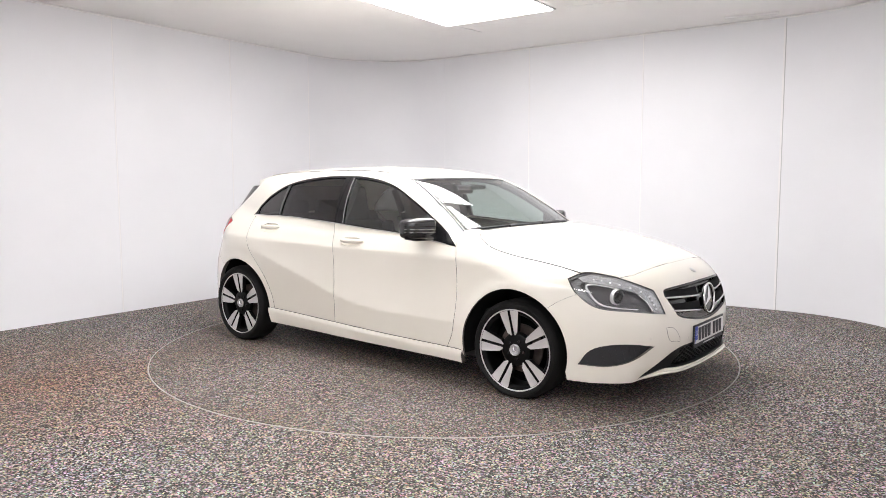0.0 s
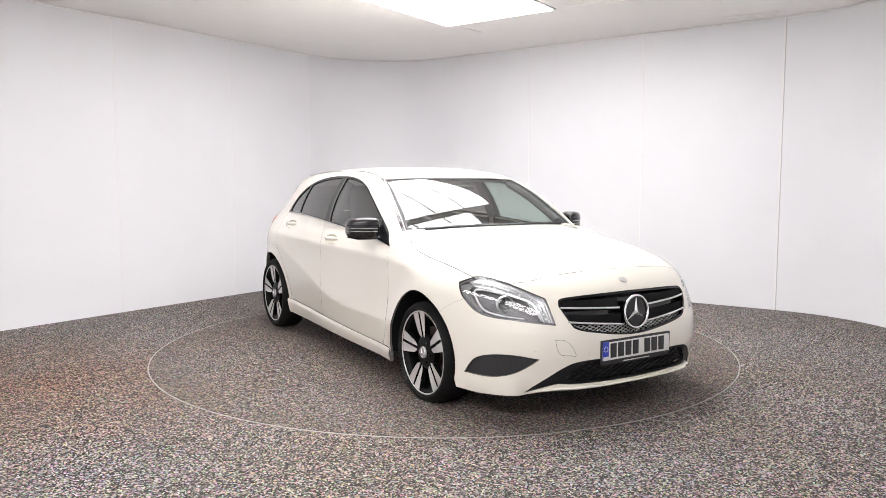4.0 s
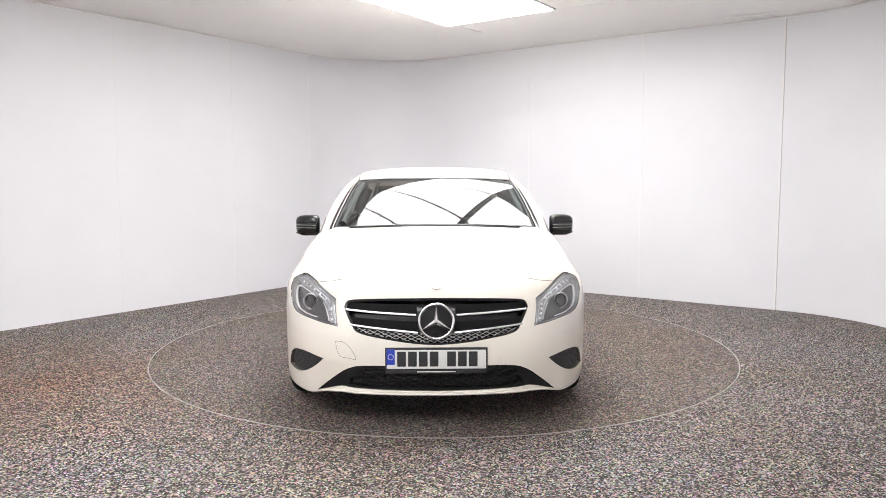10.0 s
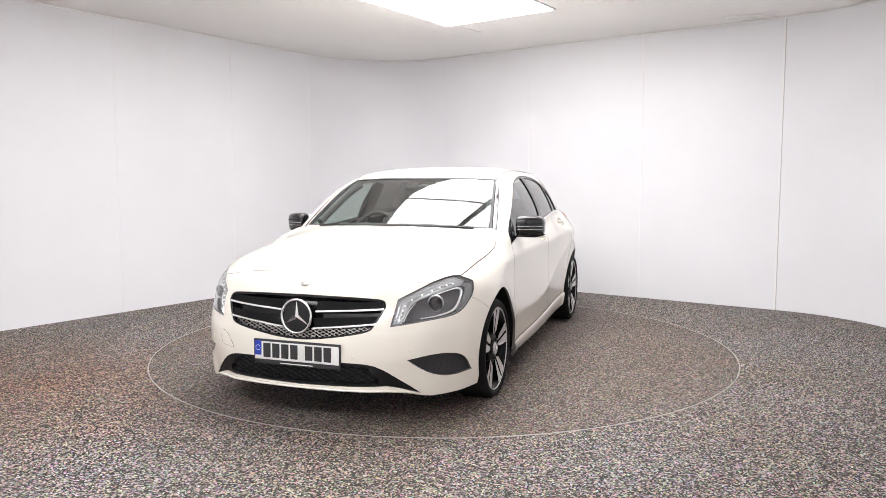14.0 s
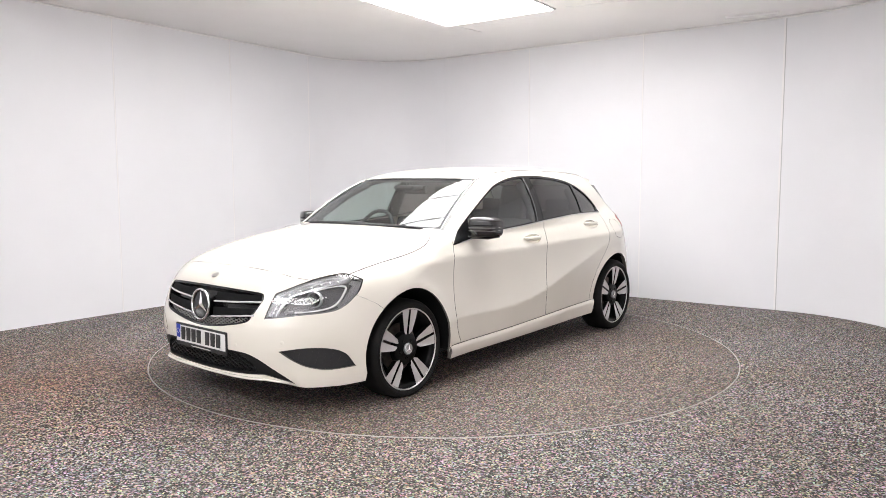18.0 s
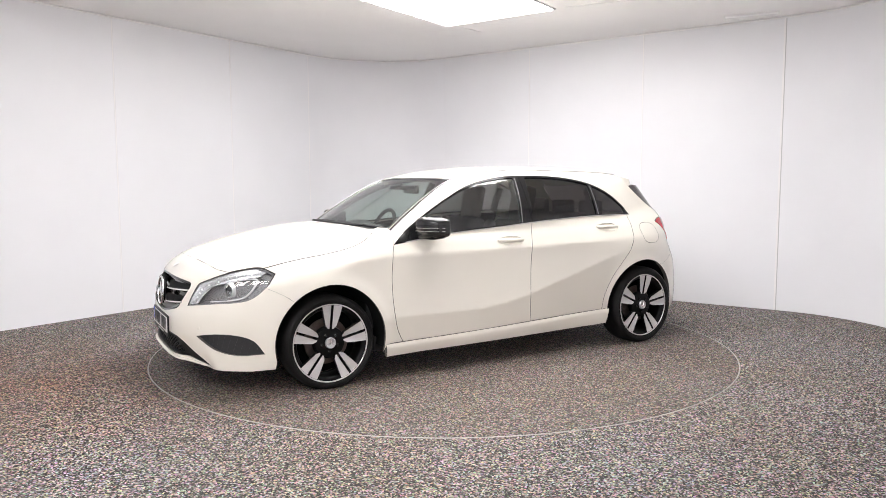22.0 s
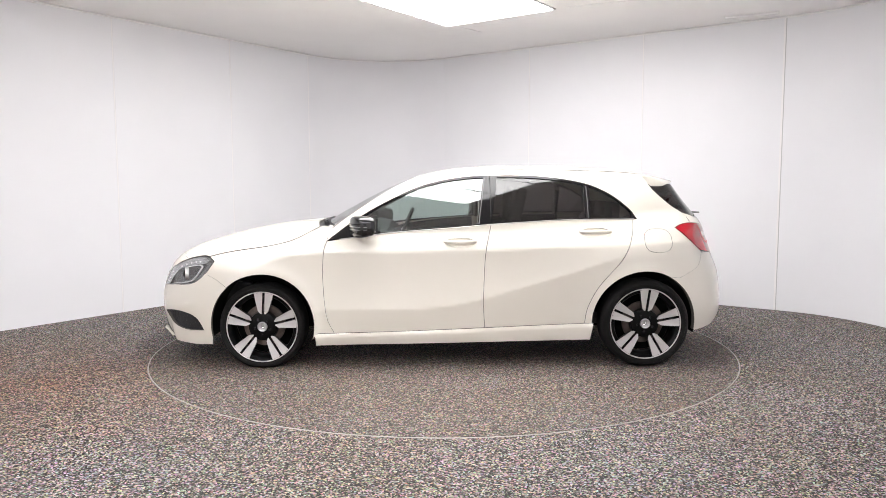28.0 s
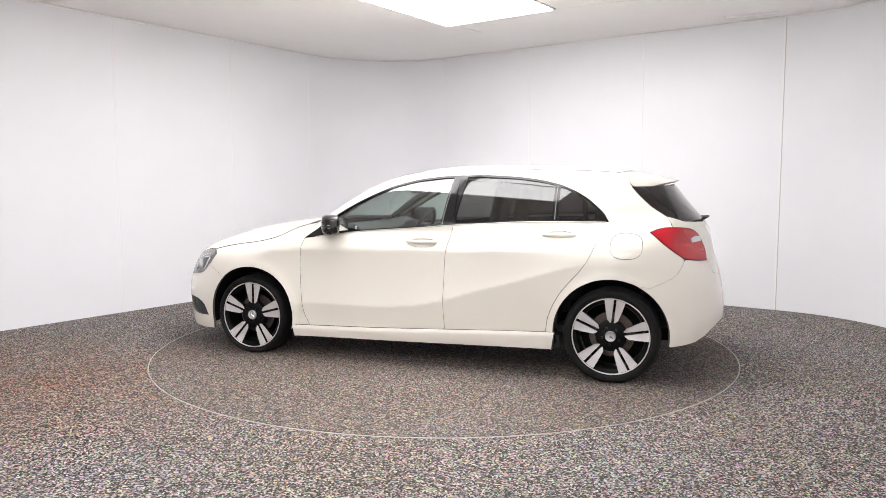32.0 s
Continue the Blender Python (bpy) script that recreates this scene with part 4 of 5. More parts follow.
# --- sides
FLAP = [(-1.436 + 0.099 * math.copysign(abs(math.cos(a)) ** 0.72, math.cos(a)), 0.890 + 0.080 * math.copysign(abs(math.sin(a)) ** 0.72, math.sin(a))) for a in np.linspace(0, 2 * math.pi, 48, endpoint=False)]
for s in (1, -1):
    side = lambda xz: on_side(xz, s)
    put = (lambda p: p) if s > 0 else flip
    inner, top_edge, under = lamp_edges(s)
    # front wing
    rim = [put(side_line), top_edge[-7:], under[:7], put(bend(on_side([(1.700, 0.642), (1.642, 0.611), (1.588, 0.572)]))), side(arch(*ARCH_F, 48, 196)),
           side([(0.96, 0.243), (0.844, 0.245)]), side(bend(FRONT_GAP))[::-1], put(on_top([(0.858, 0.703), (0.872, 0.655), (0.892, 0.592), (0.945, 0.586), (0.965, 0.640)]))]
    panel("front_wing", rim, Round, PAINT, car, depth=0.014)
    # doors
    belt_f = [(x, belt_z(x)) for x in np.linspace(0.890, -0.262, 24)]
    belt_r = [(x, belt_z(x)) for x in np.linspace(-0.262, -1.283, 24)]
    sill_f = [(x, curve(SILL)(x)) for x in np.linspace(-0.215, 0.844, 16)]
    sill_r = [(x, curve(SILL)(x)) for x in np.linspace(-0.922, -0.215, 16)]
    cups = {}
    for key, x, z in (("f", -0.045, 0.884), ("r", -1.0, 0.950)):
        cups[key] = [side([(x + 0.108 * math.cos(a), z - 0.004 + 0.031 * math.sin(a)) for a in np.linspace(0, 2 * math.pi, 32, endpoint=False)])]
    front_door = panel("front_door", [side(belt_f), side(bend(DOOR_GAP)), side(sill_f), side(bend(FRONT_GAP))[::-1]], Round, PAINT, car, step=0.02, holes=[cups["f"]])
    rear_door = panel("rear_door", [side(belt_r), side(bend(REAR_GAP)), side(sill_r), side(bend(DOOR_GAP))[::-1]], Round, PAINT, car, step=0.02, holes=[cups["r"]])
    # sill
    top = [(x, curve(SILL)(x)) for x in np.linspace(0.98, -0.985, 30)]
    sill_z = curve(SILL)
    panel("sill", [side(top), side([(-0.968, 0.189)]), side([(x, 0.189 - 0.015 * (x + 0.968)) for x in np.linspace(-0.968, 0.974, 20)])], Round, PAINT, car, depth=0.025, step=0.014,
          bulge=lambda p: 0.002 + 0.011 * np.clip((sill_z(p[:, 0]) - p[:, 2]) / 0.022, 0, 1) ** 0.8)
    # body side with pillars and rear quarter
    tail_gap = [(-1.36, 0.48, 1.372), (-1.447, 0.571, 1.262), (-1.56, 0.62, 1.150), (-1.672, 0.651, 1.072), (-1.71, 0.69, 1.008)]
    lamp_low = [(-1.572, 0.776, 0.978), (-1.681, 0.776, 0.887), (-1.784, 0.69, 0.806)]
    bump_gap = [(-1.791, 0.686, 0.792), (-1.737, 0.776, 0.701), (-1.595, 0.855, 0.626)]
    strip_rim = [put(bend(on_top(SCREEN_SIDE + ROOF_SIDE[1:2]))), put(bend(on_top(PILLAR_SIDE + ROOF_SIDE[1:2])))[:-1][::-1]]
    panel("pillar_strip", strip_rim, Round, PILLAR_BLACK, car, "black strip between windscreen and pillar", gap=0.0015, sink=0.002, depth=0.012, step=0.015)
    p = put(on_top(bend([(x + 0.002, y + 0.008) for x, y in SCREEN_SIDE])))
    part("screen_moulding", tube_bm((p + normals(p) * 0.001).tolist(), 0.0035, 6), SATIN, car, "thin bright moulding beside the windscreen")
    rim = [put(bend(on_top(PILLAR_SIDE))), put(bend(on_top(ROOF_SIDE[1:]))), bend(on_side([(a[0], a[2]) for a in tail_gap], s)), bend(on_side([(-1.71, 1.008), (-1.63, 1.0), (-1.572, 0.976)], s)),
           bend(on_side([(a[0], a[2]) for a in lamp_low], s)), bend(on_side([(a[0], a[2]) for a in bump_gap], s)), side(arch(*ARCH_R, 118, -2)), side([(-0.955, 0.305)]), side(bend(REAR_GAP))[::-1],
           side([(-1.312, 1.037)]), side([(x, drop_z(x)) for x in np.concatenate([np.linspace(-1.305, -1.0, 16), np.linspace(-0.98, 0.88, 40)])]), side([(0.89, 0.892)])]
    quarter = panel("body_side", rim, Round, PAINT, car, depth=0.02, step=0.022, holes=[[side(FLAP)]] if s > 0 else [])
    if s > 0:
        panel("fuel_flap", [side(FLAP)], Round, PAINT, car, "round-cornered fuel flap", step=0.02, gap=0.0008)
    # window trim with three panes
    xs = np.concatenate([np.linspace(0.885, -0.98, 44), np.linspace(-1.0, -1.305, 14)])
    ring = [side([(x, drop_z(x)) for x in xs]), side([(x, belt_z(x)) for x in np.linspace(-1.312, 0.89, 40)])]

    def pane(x0t, x0b, x1t, x1b, d=0.012):
        """A pane between two slanting sides: x0 ahead, x1 behind, at their tops and bottoms."""
        pts = []
        for t in np.linspace(0, 1, 16):
            x = x0t + (x1t - x0t) * t
            pts.append((x, drop_z(x) - d))
        for t in np.linspace(0, 1, 16):
            x = x1b + (x0b - x1b) * t
            pts.append((x, belt_z(x) + 0.012))
        return pts
    panes = [("front_door_glass", pane(0.655, 0.655, -0.212, -0.165), GLASS_TINT, "lightly tinted glass"), ("rear_door_glass", pane(-0.318, -0.268, -0.938, -0.938), GLASS_DARK, "dark privacy glass"),
             ("quarter_glass", pane(-0.978, -0.978, -1.270, -1.270, 0.012), GLASS_DARK, "dark privacy glass")]
    for cut, gone in ((lambda x: x > -0.255, 0), (lambda x: x < -0.255, 1)):
        top_x = [x for x in xs if cut(x)] + ([] if gone else [-0.262])
        low_x = [x for x in np.linspace(-1.312, 0.89, 40) if cut(x)]
        ring = [side([(x, drop_z(x)) for x in ([-0.262] if gone else []) + top_x]), side([(x, belt_z(x)) for x in ([] if gone else [-0.262]) + low_x + ([-0.262] if gone else [])])]
        panel("window_trim", ring, Round, TRIM_BLACK, rear_door if gone else front_door, "gloss black window surround", holes=[[side(p)] for n_, p, _, _ in panes if (n_[0] != "f") == bool(gone)], sink=0.004, gap=0.0015, step=0.025, depth=0.02)
    for nm, p, mat, lab in panes:
        g = panel(nm, [side(p)], Round, mat, front_door if nm.startswith("front") else rear_door, lab, gap=-0.004, sink=0.010, depth=0.003, step=0.04,
                  ease=lambda x: np.minimum(belt_z(x) + 0.09, np.maximum(drop_z(x) - 0.04, belt_z(x))))
        g.visible_shadow = False
    # rear glass divider, and a front door seal whose reflection is coloured in as grey
    for xt, xb, owner in ((-0.958, -0.958, rear_door), (-0.222, -0.176, front_door)):
        p = on_side([(xt + (xb - xt) * k, (drop_z(xt) - 0.014) * (1 - k) + (belt_z(xb) + 0.012) * k) for k in np.linspace(0, 1, 8)], s)
        part("window_channel", tube_bm((p - normals(p) * 0.003).tolist(), 0.0032, 6, up=(0, 1, 0), flat=0.7), LAMP_BLIND, owner, "grey rubber window channel, on the front door greyed for its reflection")
    p = on_side([(x, belt_z(x) - 0.001) for x in np.linspace(0.80, -1.29, 40)], s)
    part("belt_strip", tube_bm((p + normals(p) * 0.002).tolist(), 0.0042, 6), SATIN, car, "thin satin metal strip below the windows")
    p = put(on_top(bend([(x, y + 0.004) for x, y in ROOF_SIDE])))
    part("roof_strip", tube_bm(p.tolist(), 0.007, 8, flat=0.35), ROOF_SEAM, car, "dark grey roof seam strip")
    # door pulls: a rounded bar over a hollow in the door
    for door, key, x, z in ((front_door, "f", -0.045, 0.884), (rear_door, "r", -1.0, 0.950)):
        hollow = lambda p: -0.042 * np.clip(1 - ((p[:, 0] - x) / 0.1085) ** 2 - ((p[:, 2] - z + 0.004) / 0.0315) ** 2, 0, 1) ** 0.6
        panel("handle_cup", cups[key], Round, PAINT, door, step=0.007, gap=-0.002, depth=0.001, sink=0.002, bulge=hollow)
        xs = np.linspace(x + 0.118, x - 0.112, 21)
        p = on_side([(q, z + 0.004 - 0.004 * math.cos((q - x) * 12)) for q in xs], s)
        out = np.array([0.016 * (1 - abs((q - x) / 0.119) ** 3.5) for q in xs])
        b = tube_bm((p + np.array([0, s, 0]) * out[:, None]).tolist(), flat=1.45, sides=14, radius=[0.0035 + 0.0072 * (1 - abs((q - x) / 0.119) ** 5) for q in xs])
        part("door_handle", b, PAINT, door, "body-coloured handle")
    # mirror
    bm = bmesh.new()
    bmesh.ops.create_uvsphere(bm, u_segments=24, v_segments=14, radius=1)
    for v in bm.verts:
        x, y, z = v.co
        x, y, z = math.copysign(abs(x) ** 0.55, x), math.copysign(abs(y) ** 0.36, y), math.copysign(abs(z) ** 0.42, z)
        out = max(y, 0)
        v.co = (0.074 * x * (1 - 0.14 * y * y) - 0.040 * y, 0.090 * y, 0.068 * z * ((1 - 0.26 * out ** 2) if z > 0 else 1) - 0.010 * (1 - y) * 0.5 * (z < 0))
    if s < 0:
        bmesh.ops.scale(bm, vec=(1, -1, 1), verts=bm.verts)
        bmesh.ops.reverse_faces(bm, faces=bm.faces)
    mirror = part("door_mirror", bm, MIRROR_BLACK, car, "gloss black door mirror")
    mirror.matrix_local = pose(0.635, s * 0.918, 1.002)
    part("mirror_glass", box_bm((0.003, 0.150, 0.092), (-0.076, 0.0, 0.0), 0.001, Matrix.Rotation(radians(-s * 23), 4, "Z")), CHROME, mirror)
    # two bright strips and a groove wrapped round the front of the shell
    for z, r, mat, nm, lab in ((-0.004, 0.0020, SATIN, "indicator", "clear indicator strip"), (-0.024, 0.0016, SATIN, "trim_line", "bright trim line"), (0.014, 0.0022, LINER, "shell_groove", "")):
        pts = []
        for y in np.linspace(-0.80, 1.0, 22):
            x = (1 - min(abs(y), 1) ** 5.5) ** 0.3 if abs(y) < 0.999 else 0.0
            pts.append(((0.0745 * x * (1 - 0.14 * y * y) - 0.040 * y), s * 0.0905 * y, z))
        part(nm, tube_bm(pts, r, 8), mat, mirror, lab)
    part("mirror_arm", tube_bm([(0.06, -s * 0.155, -0.058), (0.05, -s * 0.07, -0.070), (0.01, s * 0.03, -0.072), (-0.04, s * 0.085, -0.064)], [0.02, 0.026, 0.028, 0.014], 10, flat=0.40), BLACK_GLOSS, mirror)
    panel("mirror_base", [side([(0.885, 0.896), (0.80, 0.958), (0.665, 1.05), (0.66, 0.93), (0.75, 0.908)])], Round, BLACK_GLOSS, car, gap=0.003, sink=-0.004, depth=0.012)
    # wheel housings
    for cx, cz, r in (ARCH_F, ARCH_R):
        bm = bmesh.new()
        rows = []
        for a in np.linspace(-13, 192, 34):
            x, z = cx + (r + 0.004) * math.cos(radians(a)), cz + (r + 0.004) * math.sin(radians(a))
            y1 = on_side([(np.clip(x, -1.9, 2.0), max(z, 0.17))], 1)[0][1] - 0.010
            rows.append([bm.verts.new((x, s * y, z)) for y in (y1, y1 - 0.06, 0.5)])
        for a, b in zip(rows, rows[1:]):
            for j in range(2):
                bm.faces.new((a[j], a[j + 1], b[j + 1], b[j]))
        bm.faces.new([w[2] for w in rows])
        part("wheel_housing", bm, LINER, car, "black wheel housing")

# --- tail
side_l = on_side(bend([(-1.44, 1.272), (-1.56, 1.150), (-1.66, 1.079)]), 1)
low_l = np.vstack([side_l[-1:], on_back(bend([(0.57, 1.043), (0.4, 1.033), (0.2, 1.027), (0.0, 1.025)]))])
glass_half = np.vstack([on_back(bend([(0.0, 1.29), (0.25, 1.287), (0.45, 1.278)])), side_l, low_l])
glass_rim = [glass_half, flip(glass_half)[::-1]]
lamp_l = [bend(on_side([(-1.572, 0.976), (-1.63, 1.001), (-1.71, 1.009)], 1)), on_back(bend([(0.655, 1.006), (0.54, 0.99), (0.475, 0.935), (0.46, 0.86), (0.50, 0.782)])), on_back(bend([(0.50, 0.782), (0.60, 0.786), (0.69, 0.806)])), bend(on_side([(-1.784, 0.806), (-1.681, 0.887), (-1.572, 0.976)], 1))]
gate_half = np.vstack([low_l[::-1], on_side(bend([(-1.672, 1.072), (-1.70, 1.035), (-1.71, 1.008)]), 1), on_back(bend([(0.655, 1.006), (0.54, 0.99), (0.475, 0.935), (0.46, 0.86), (0.50, 0.782)])), on_back([(0.48, 0.70), (0.25, 0.66), (0.0, 0.655)])])
panel("tailgate", [gate_half, flip(gate_half)[::-1]], Stern, PAINT, car, step=0.03)
rear_glass = panel("rear_window", glass_rim, Stern, GLASS_DARK, car, "dark privacy glass", gap=0.0, sink=0.004, depth=0.003)
for s in (1, -1):
    rim = lamp_l if s > 0 else [flip(x)[::-1] for x in lamp_l][::-1]
    lamp = panel("tail_lamp", rim, Stern, RED_LENS, car, "red tail lamp", sink=-0.004, depth=0.03, step=0.02, gap=0.004)
    panel("lamp_seal", rim, Stern, BLACK_PLASTIC, lamp, holes=[[Stern.to3(inset(dense(Stern.to2(np.vstack(rim)), 0.01), 0.006))]], gap=0.0005, sink=0.001, step=0.014, depth=0.01)
    ridge = on_back(bend([(s * y, z) for y, z in ((0.628, 0.985), (0.606, 0.925), (0.572, 0.872), (0.515, 0.850), (0.475, 0.862))]))
    part("lamp_ridge", tube_bm((ridge + normals(ridge) * 0.0035).tolist(), 0.0045, 8), PALE_RED, lamp, "paler red ridge")
    strip_rim = [on_back(bend([(s * 0.485, 0.940), (s * 0.54, 0.944), (s * 0.592, 0.932)])), on_back(bend([(s * 0.588, 0.904), (s * 0.54, 0.908), (s * 0.485, 0.911)]))]
    panel("reversing_lamp", strip_rim, Stern, WHITE_LENS, lamp, "clear reversing lamp", sink=-0.007, step=0.02, gap=0)
bump_half = np.vstack([on_back([(0.0, 0.655), (0.25, 0.66), (0.48, 0.70), (0.50, 0.782), (0.60, 0.786), (0.69, 0.800)]), on_side(bend([(-1.791, 0.792), (-1.737, 0.701), (-1.595, 0.626)]), 1), on_side(arch(*ARCH_R, 118, 188), 1),
                       on_side([(-1.722, 0.246), (-1.80, 0.256)], 1), on_back(bend([(0.703, 0.272), (0.655, 0.302), (0.57, 0.355), (0.45, 0.385), (0.2, 0.395), (0.0, 0.395)]))])
panel("rear_bumper", [bump_half, flip(bump_half)[::-1]], Stern, PAINT, car, depth=0.03, gap=-0.0006)
panel("rear_diffuser", [on_back(loop_of([(0, 0.40), (0.36, 0.40), (0.40, 0.34), (0.36, 0.24), (0, 0.23)]))], Stern, BLACK_PLASTIC, car, "black lower rear valance", sink=0.14)
# roof spoiler
bm = bmesh.new()
rows = []
for y in np.linspace(-1, 1, 25):
    k = abs(y)
    lead = on_top([(-1.405 + 0.05 * k ** 3, 0.485 * y)])[0]
    xb = -1.722 + 0.14 * k ** 3
    drop = 0.030 * k ** 3
    rows.append([bm.verts.new(c) for c in (lead + np.array([0.030, 0, 0.0015]), (-1.55 + 0.03 * k ** 4, 0.505 * y, 1.354 - drop), (xb, 0.455 * y, 1.318 - drop), (xb - 0.006, 0.455 * y, 1.309 - drop), (xb + 0.012, 0.450 * y, 1.298 - drop), (-1.58 + 0.08 * k ** 4, 0.520 * y, 1.272 - 0.3 * drop), (-1.455, 0.558 * y, 1.272))])
for a, b in zip(rows, rows[1:]):
    for j in range(7):
        bm.faces.new((a[j], a[(j + 1) % 7], b[(j + 1) % 7], b[j]))
bm.faces.new(rows[0])
bm.faces.new(rows[-1][::-1])
bmesh.ops.recalc_face_normals(bm, faces=bm.faces)
part("roof_spoiler", bm, PAINT, car)
wiper = part("rear_wiper", tube_bm([(-1.905, 0.0, 1.04), (-1.93, 0.02, 1.055), (-1.925, 0.10, 1.06), (-1.885, 0.36, 1.07)], [0.018, 0.014, 0.010, 0.006], 8, flat=0.7), BLACK_PLASTIC, car, "black rear wiper")

# --- headlamps
for s in (1, -1):
    inner, top_edge, under = lamp_edges(s)
    rim = [inner, top_edge, under]
    lamp = panel("headlamp", rim, Nose, LAMP_GREY, car, "grey housing behind a clear lens", sink=0.035, gap=0.002, step=0.02, depth=0.004)
    lens = panel("lens", rim, Nose, LENS_CLEAR, lamp, "clear lens", sink=0.001, gap=0.002, step=0.02, depth=0.03)
    lens.visible_shadow = False
    panel("lamp_seal", rim, Nose, BLACK_PLASTIC, lamp, holes=[[Nose.to3(inset(dense(Nose.to2(np.vstack(rim)), 0.01), 0.0028))]], gap=0.0005, sink=0.0025, step=0.012, depth=0.01)
    panel("lamp_bezel", rim, Nose, LAMP_BLIND, lamp, "grey inner bezel", holes=[[Nose.to3(inset(dense(Nose.to2(np.vstack(rim)), 0.01), 0.010))]], gap=0.003, sink=0.0060, step=0.012, depth=0.012)
    # silver band along the top and down the inner end, cut into small facets
    low_edge = [(0.572, 0.564), (0.590, 0.62), (0.613, 0.668), (0.688, 0.703), (0.747, 0.728), (0.790, 0.738)]
    high_edge = [(0.526, 0.558), (0.534, 0.62), (0.542, 0.680), (0.653, 0.745), (0.725, 0.774), (0.792, 0.759)]
    lo_l, hi_l = bend(low_edge, 12), bend(high_edge, 12)
    ladder = {}
    for h in (0.0, 0.2, 0.28, 0.48, 0.56, 0.76, 0.84, 1.0):
        q = on_front((lo_l * (1 - h) + hi_l * h) * np.array([s, 1]))
        ladder[h] = (q, normals(q))
    rng = random.Random(5)
    for i in range(0, len(lo_l) - 1):
        bm = bmesh.new()
        rows = []
        for j in (i, i + 1):
            for h in ladder:
                deep = 0.017 - 0.010 * h + (0.0035 if round(h * 100) in (28, 56, 84) else 0.0) - rng.uniform(0.0, 0.0005)
                rows.append(bm.verts.new(ladder[h][0][j] - ladder[h][1][j] * deep))
        for h in range(7):
            bm.faces.new((rows[h], rows[h + 1], rows[h + 9], rows[h + 8]))
        bmesh.ops.recalc_face_normals(bm, faces=bm.faces)
        part("facet", bm, FACET, lamp, smooth=False)
    # small lamps along the band
    for h, i in [(0.36, i) for i in range(26, 56, 5)] + [(0.42, i) for i in range(4, 22, 5)]:
        q = on_front([((lo_l[i] * (1 - h) + hi_l[i] * h) * np.array([s, 1]))])
        w = normals(q)[0]
        o = part("small_lamp", lathe_bm([(0.006, -0.004), (0.006, 0.001), (0.004, 0.003), (0.001, 0.0035)], "x", 12), LAMP_SILVER, lamp)
        o.matrix_local = Matrix.Translation(Vector(q[0] - w * 0.009)) @ Vector(w).to_track_quat("X", "Z").to_matrix().to_4x4()
    # plain grey blind at the outer tip
    blind = [on_front(bend([(s * y, z) for y, z in ((0.792, 0.735), (0.812, 0.715), (0.808, 0.655), (0.790, 0.612))])), on_side(bend([(1.84, 0.598), (1.752, 0.668), (1.70, 0.738), (1.74, 0.752)]), s)]
    panel("outer_blind", blind, Nose, LAMP_BLIND, lamp, "plain grey blind", sink=0.016, gap=0.001, step=0.018, depth=0.012)
    # projector with its ring
    c = on_front([(s * 0.708, 0.655)])[0] - normals(on_front([(s * 0.708, 0.655)]))[0] * 0.024
    eye = part("projector", lathe_bm([(0.046, -0.02), (0.046, 0.002), (0.043, 0.006), (0.040, 0.002), (0.037, -0.004), (0.001, -0.004)], "x", 36), [LAMP_SILVER], lamp, "round projector lens")
    eye.matrix_local = Matrix.Translation(Vector(c)) @ Matrix.Rotation(radians(s * 20), 4, "Z")
    part("projector_lens", lathe_bm([(0.037, -0.003), (0.034, 0.006), (0.026, 0.013), (0.014, 0.018), (0.001, 0.0195)], "x", 32), BLACK_GLOSS, eye)
    # light guide: over the projector, round its outer side and back below it
    def guide(yz, r, off, mat, nm, lab=""):
        p = on_front(bend([(s * y, z) for y, z in yz]))
        part(nm, tube_bm((p - normals(p) * off).tolist(), r, 8), mat, lamp, lab)
    guide([(0.690, 0.697), (0.736, 0.714), (0.775, 0.723), (0.797, 0.710), (0.800, 0.675), (0.792, 0.632), (0.772, 0.604), (0.72, 0.589), (0.65, 0.582)], [0.0035] * 12 + [0.0065] * 24 + [0.005] * 6 + [0.0035] * 7, 0.013, WHITE_LENS, "light_guide", "pale curved light guide")
    guide([(0.578, 0.572), (0.594, 0.622), (0.617, 0.664)], 0.003, 0.016, WHITE_LENS, "light_guide")

# cover of the towing eye
tow = on_front(bend([(-0.528, 0.472), (-0.485, 0.470), (-0.447, 0.440), (-0.418, 0.385), (-0.455, 0.388), (-0.500, 0.394), (-0.519, 0.426), (-0.528, 0.472)], 4)[:-1])
cover = panel("towing_cover", [tow], Nose, PAINT, car, step=0.015, sink=-0.0015, depth=0.002, gap=0)
# dark line drawn round the cover for the shade in its gap
part("cover_gap", tube_bm((tow + normals(tow) * 0.0012).tolist(), 0.0011, 6, True, up=(1, 0, 0)), GAP_SHADE, cover)

# parking sensors
for y, z in ((0.332, 0.388), (0.617, 0.42), (-0.332, 0.388), (-0.617, 0.42)):
    q = on_front([(y, z)])[0]
    nn = normals(np.array([q]))[0]
    o = part("parking_sensor", lathe_bm([(0.0105, -0.002), (0.0105, 0.0008), (0.009, 0.0015), (0.001, 0.0016)], "x", 16), PAINT, car)
    o.matrix_local = Matrix.Translation(Vector(q)) @ Vector(nn).to_track_quat("X", "Z").to_matrix().to_4x4()

# windscreen wipers
for pts in ([(1.0, -0.38), (1.0, -0.1), (0.985, 0.15), (0.955, 0.35)], [(1.01, 0.02), (0.99, 0.25), (0.95, 0.40), (0.93, 0.46)]):
    p = on_top(bend(pts))
    part("wiper", tube_bm((p + normals(p) * 0.010).tolist(), 0.010, 8, flat=0.8), BLACK_PLASTIC, car, "black wiper arm and blade")


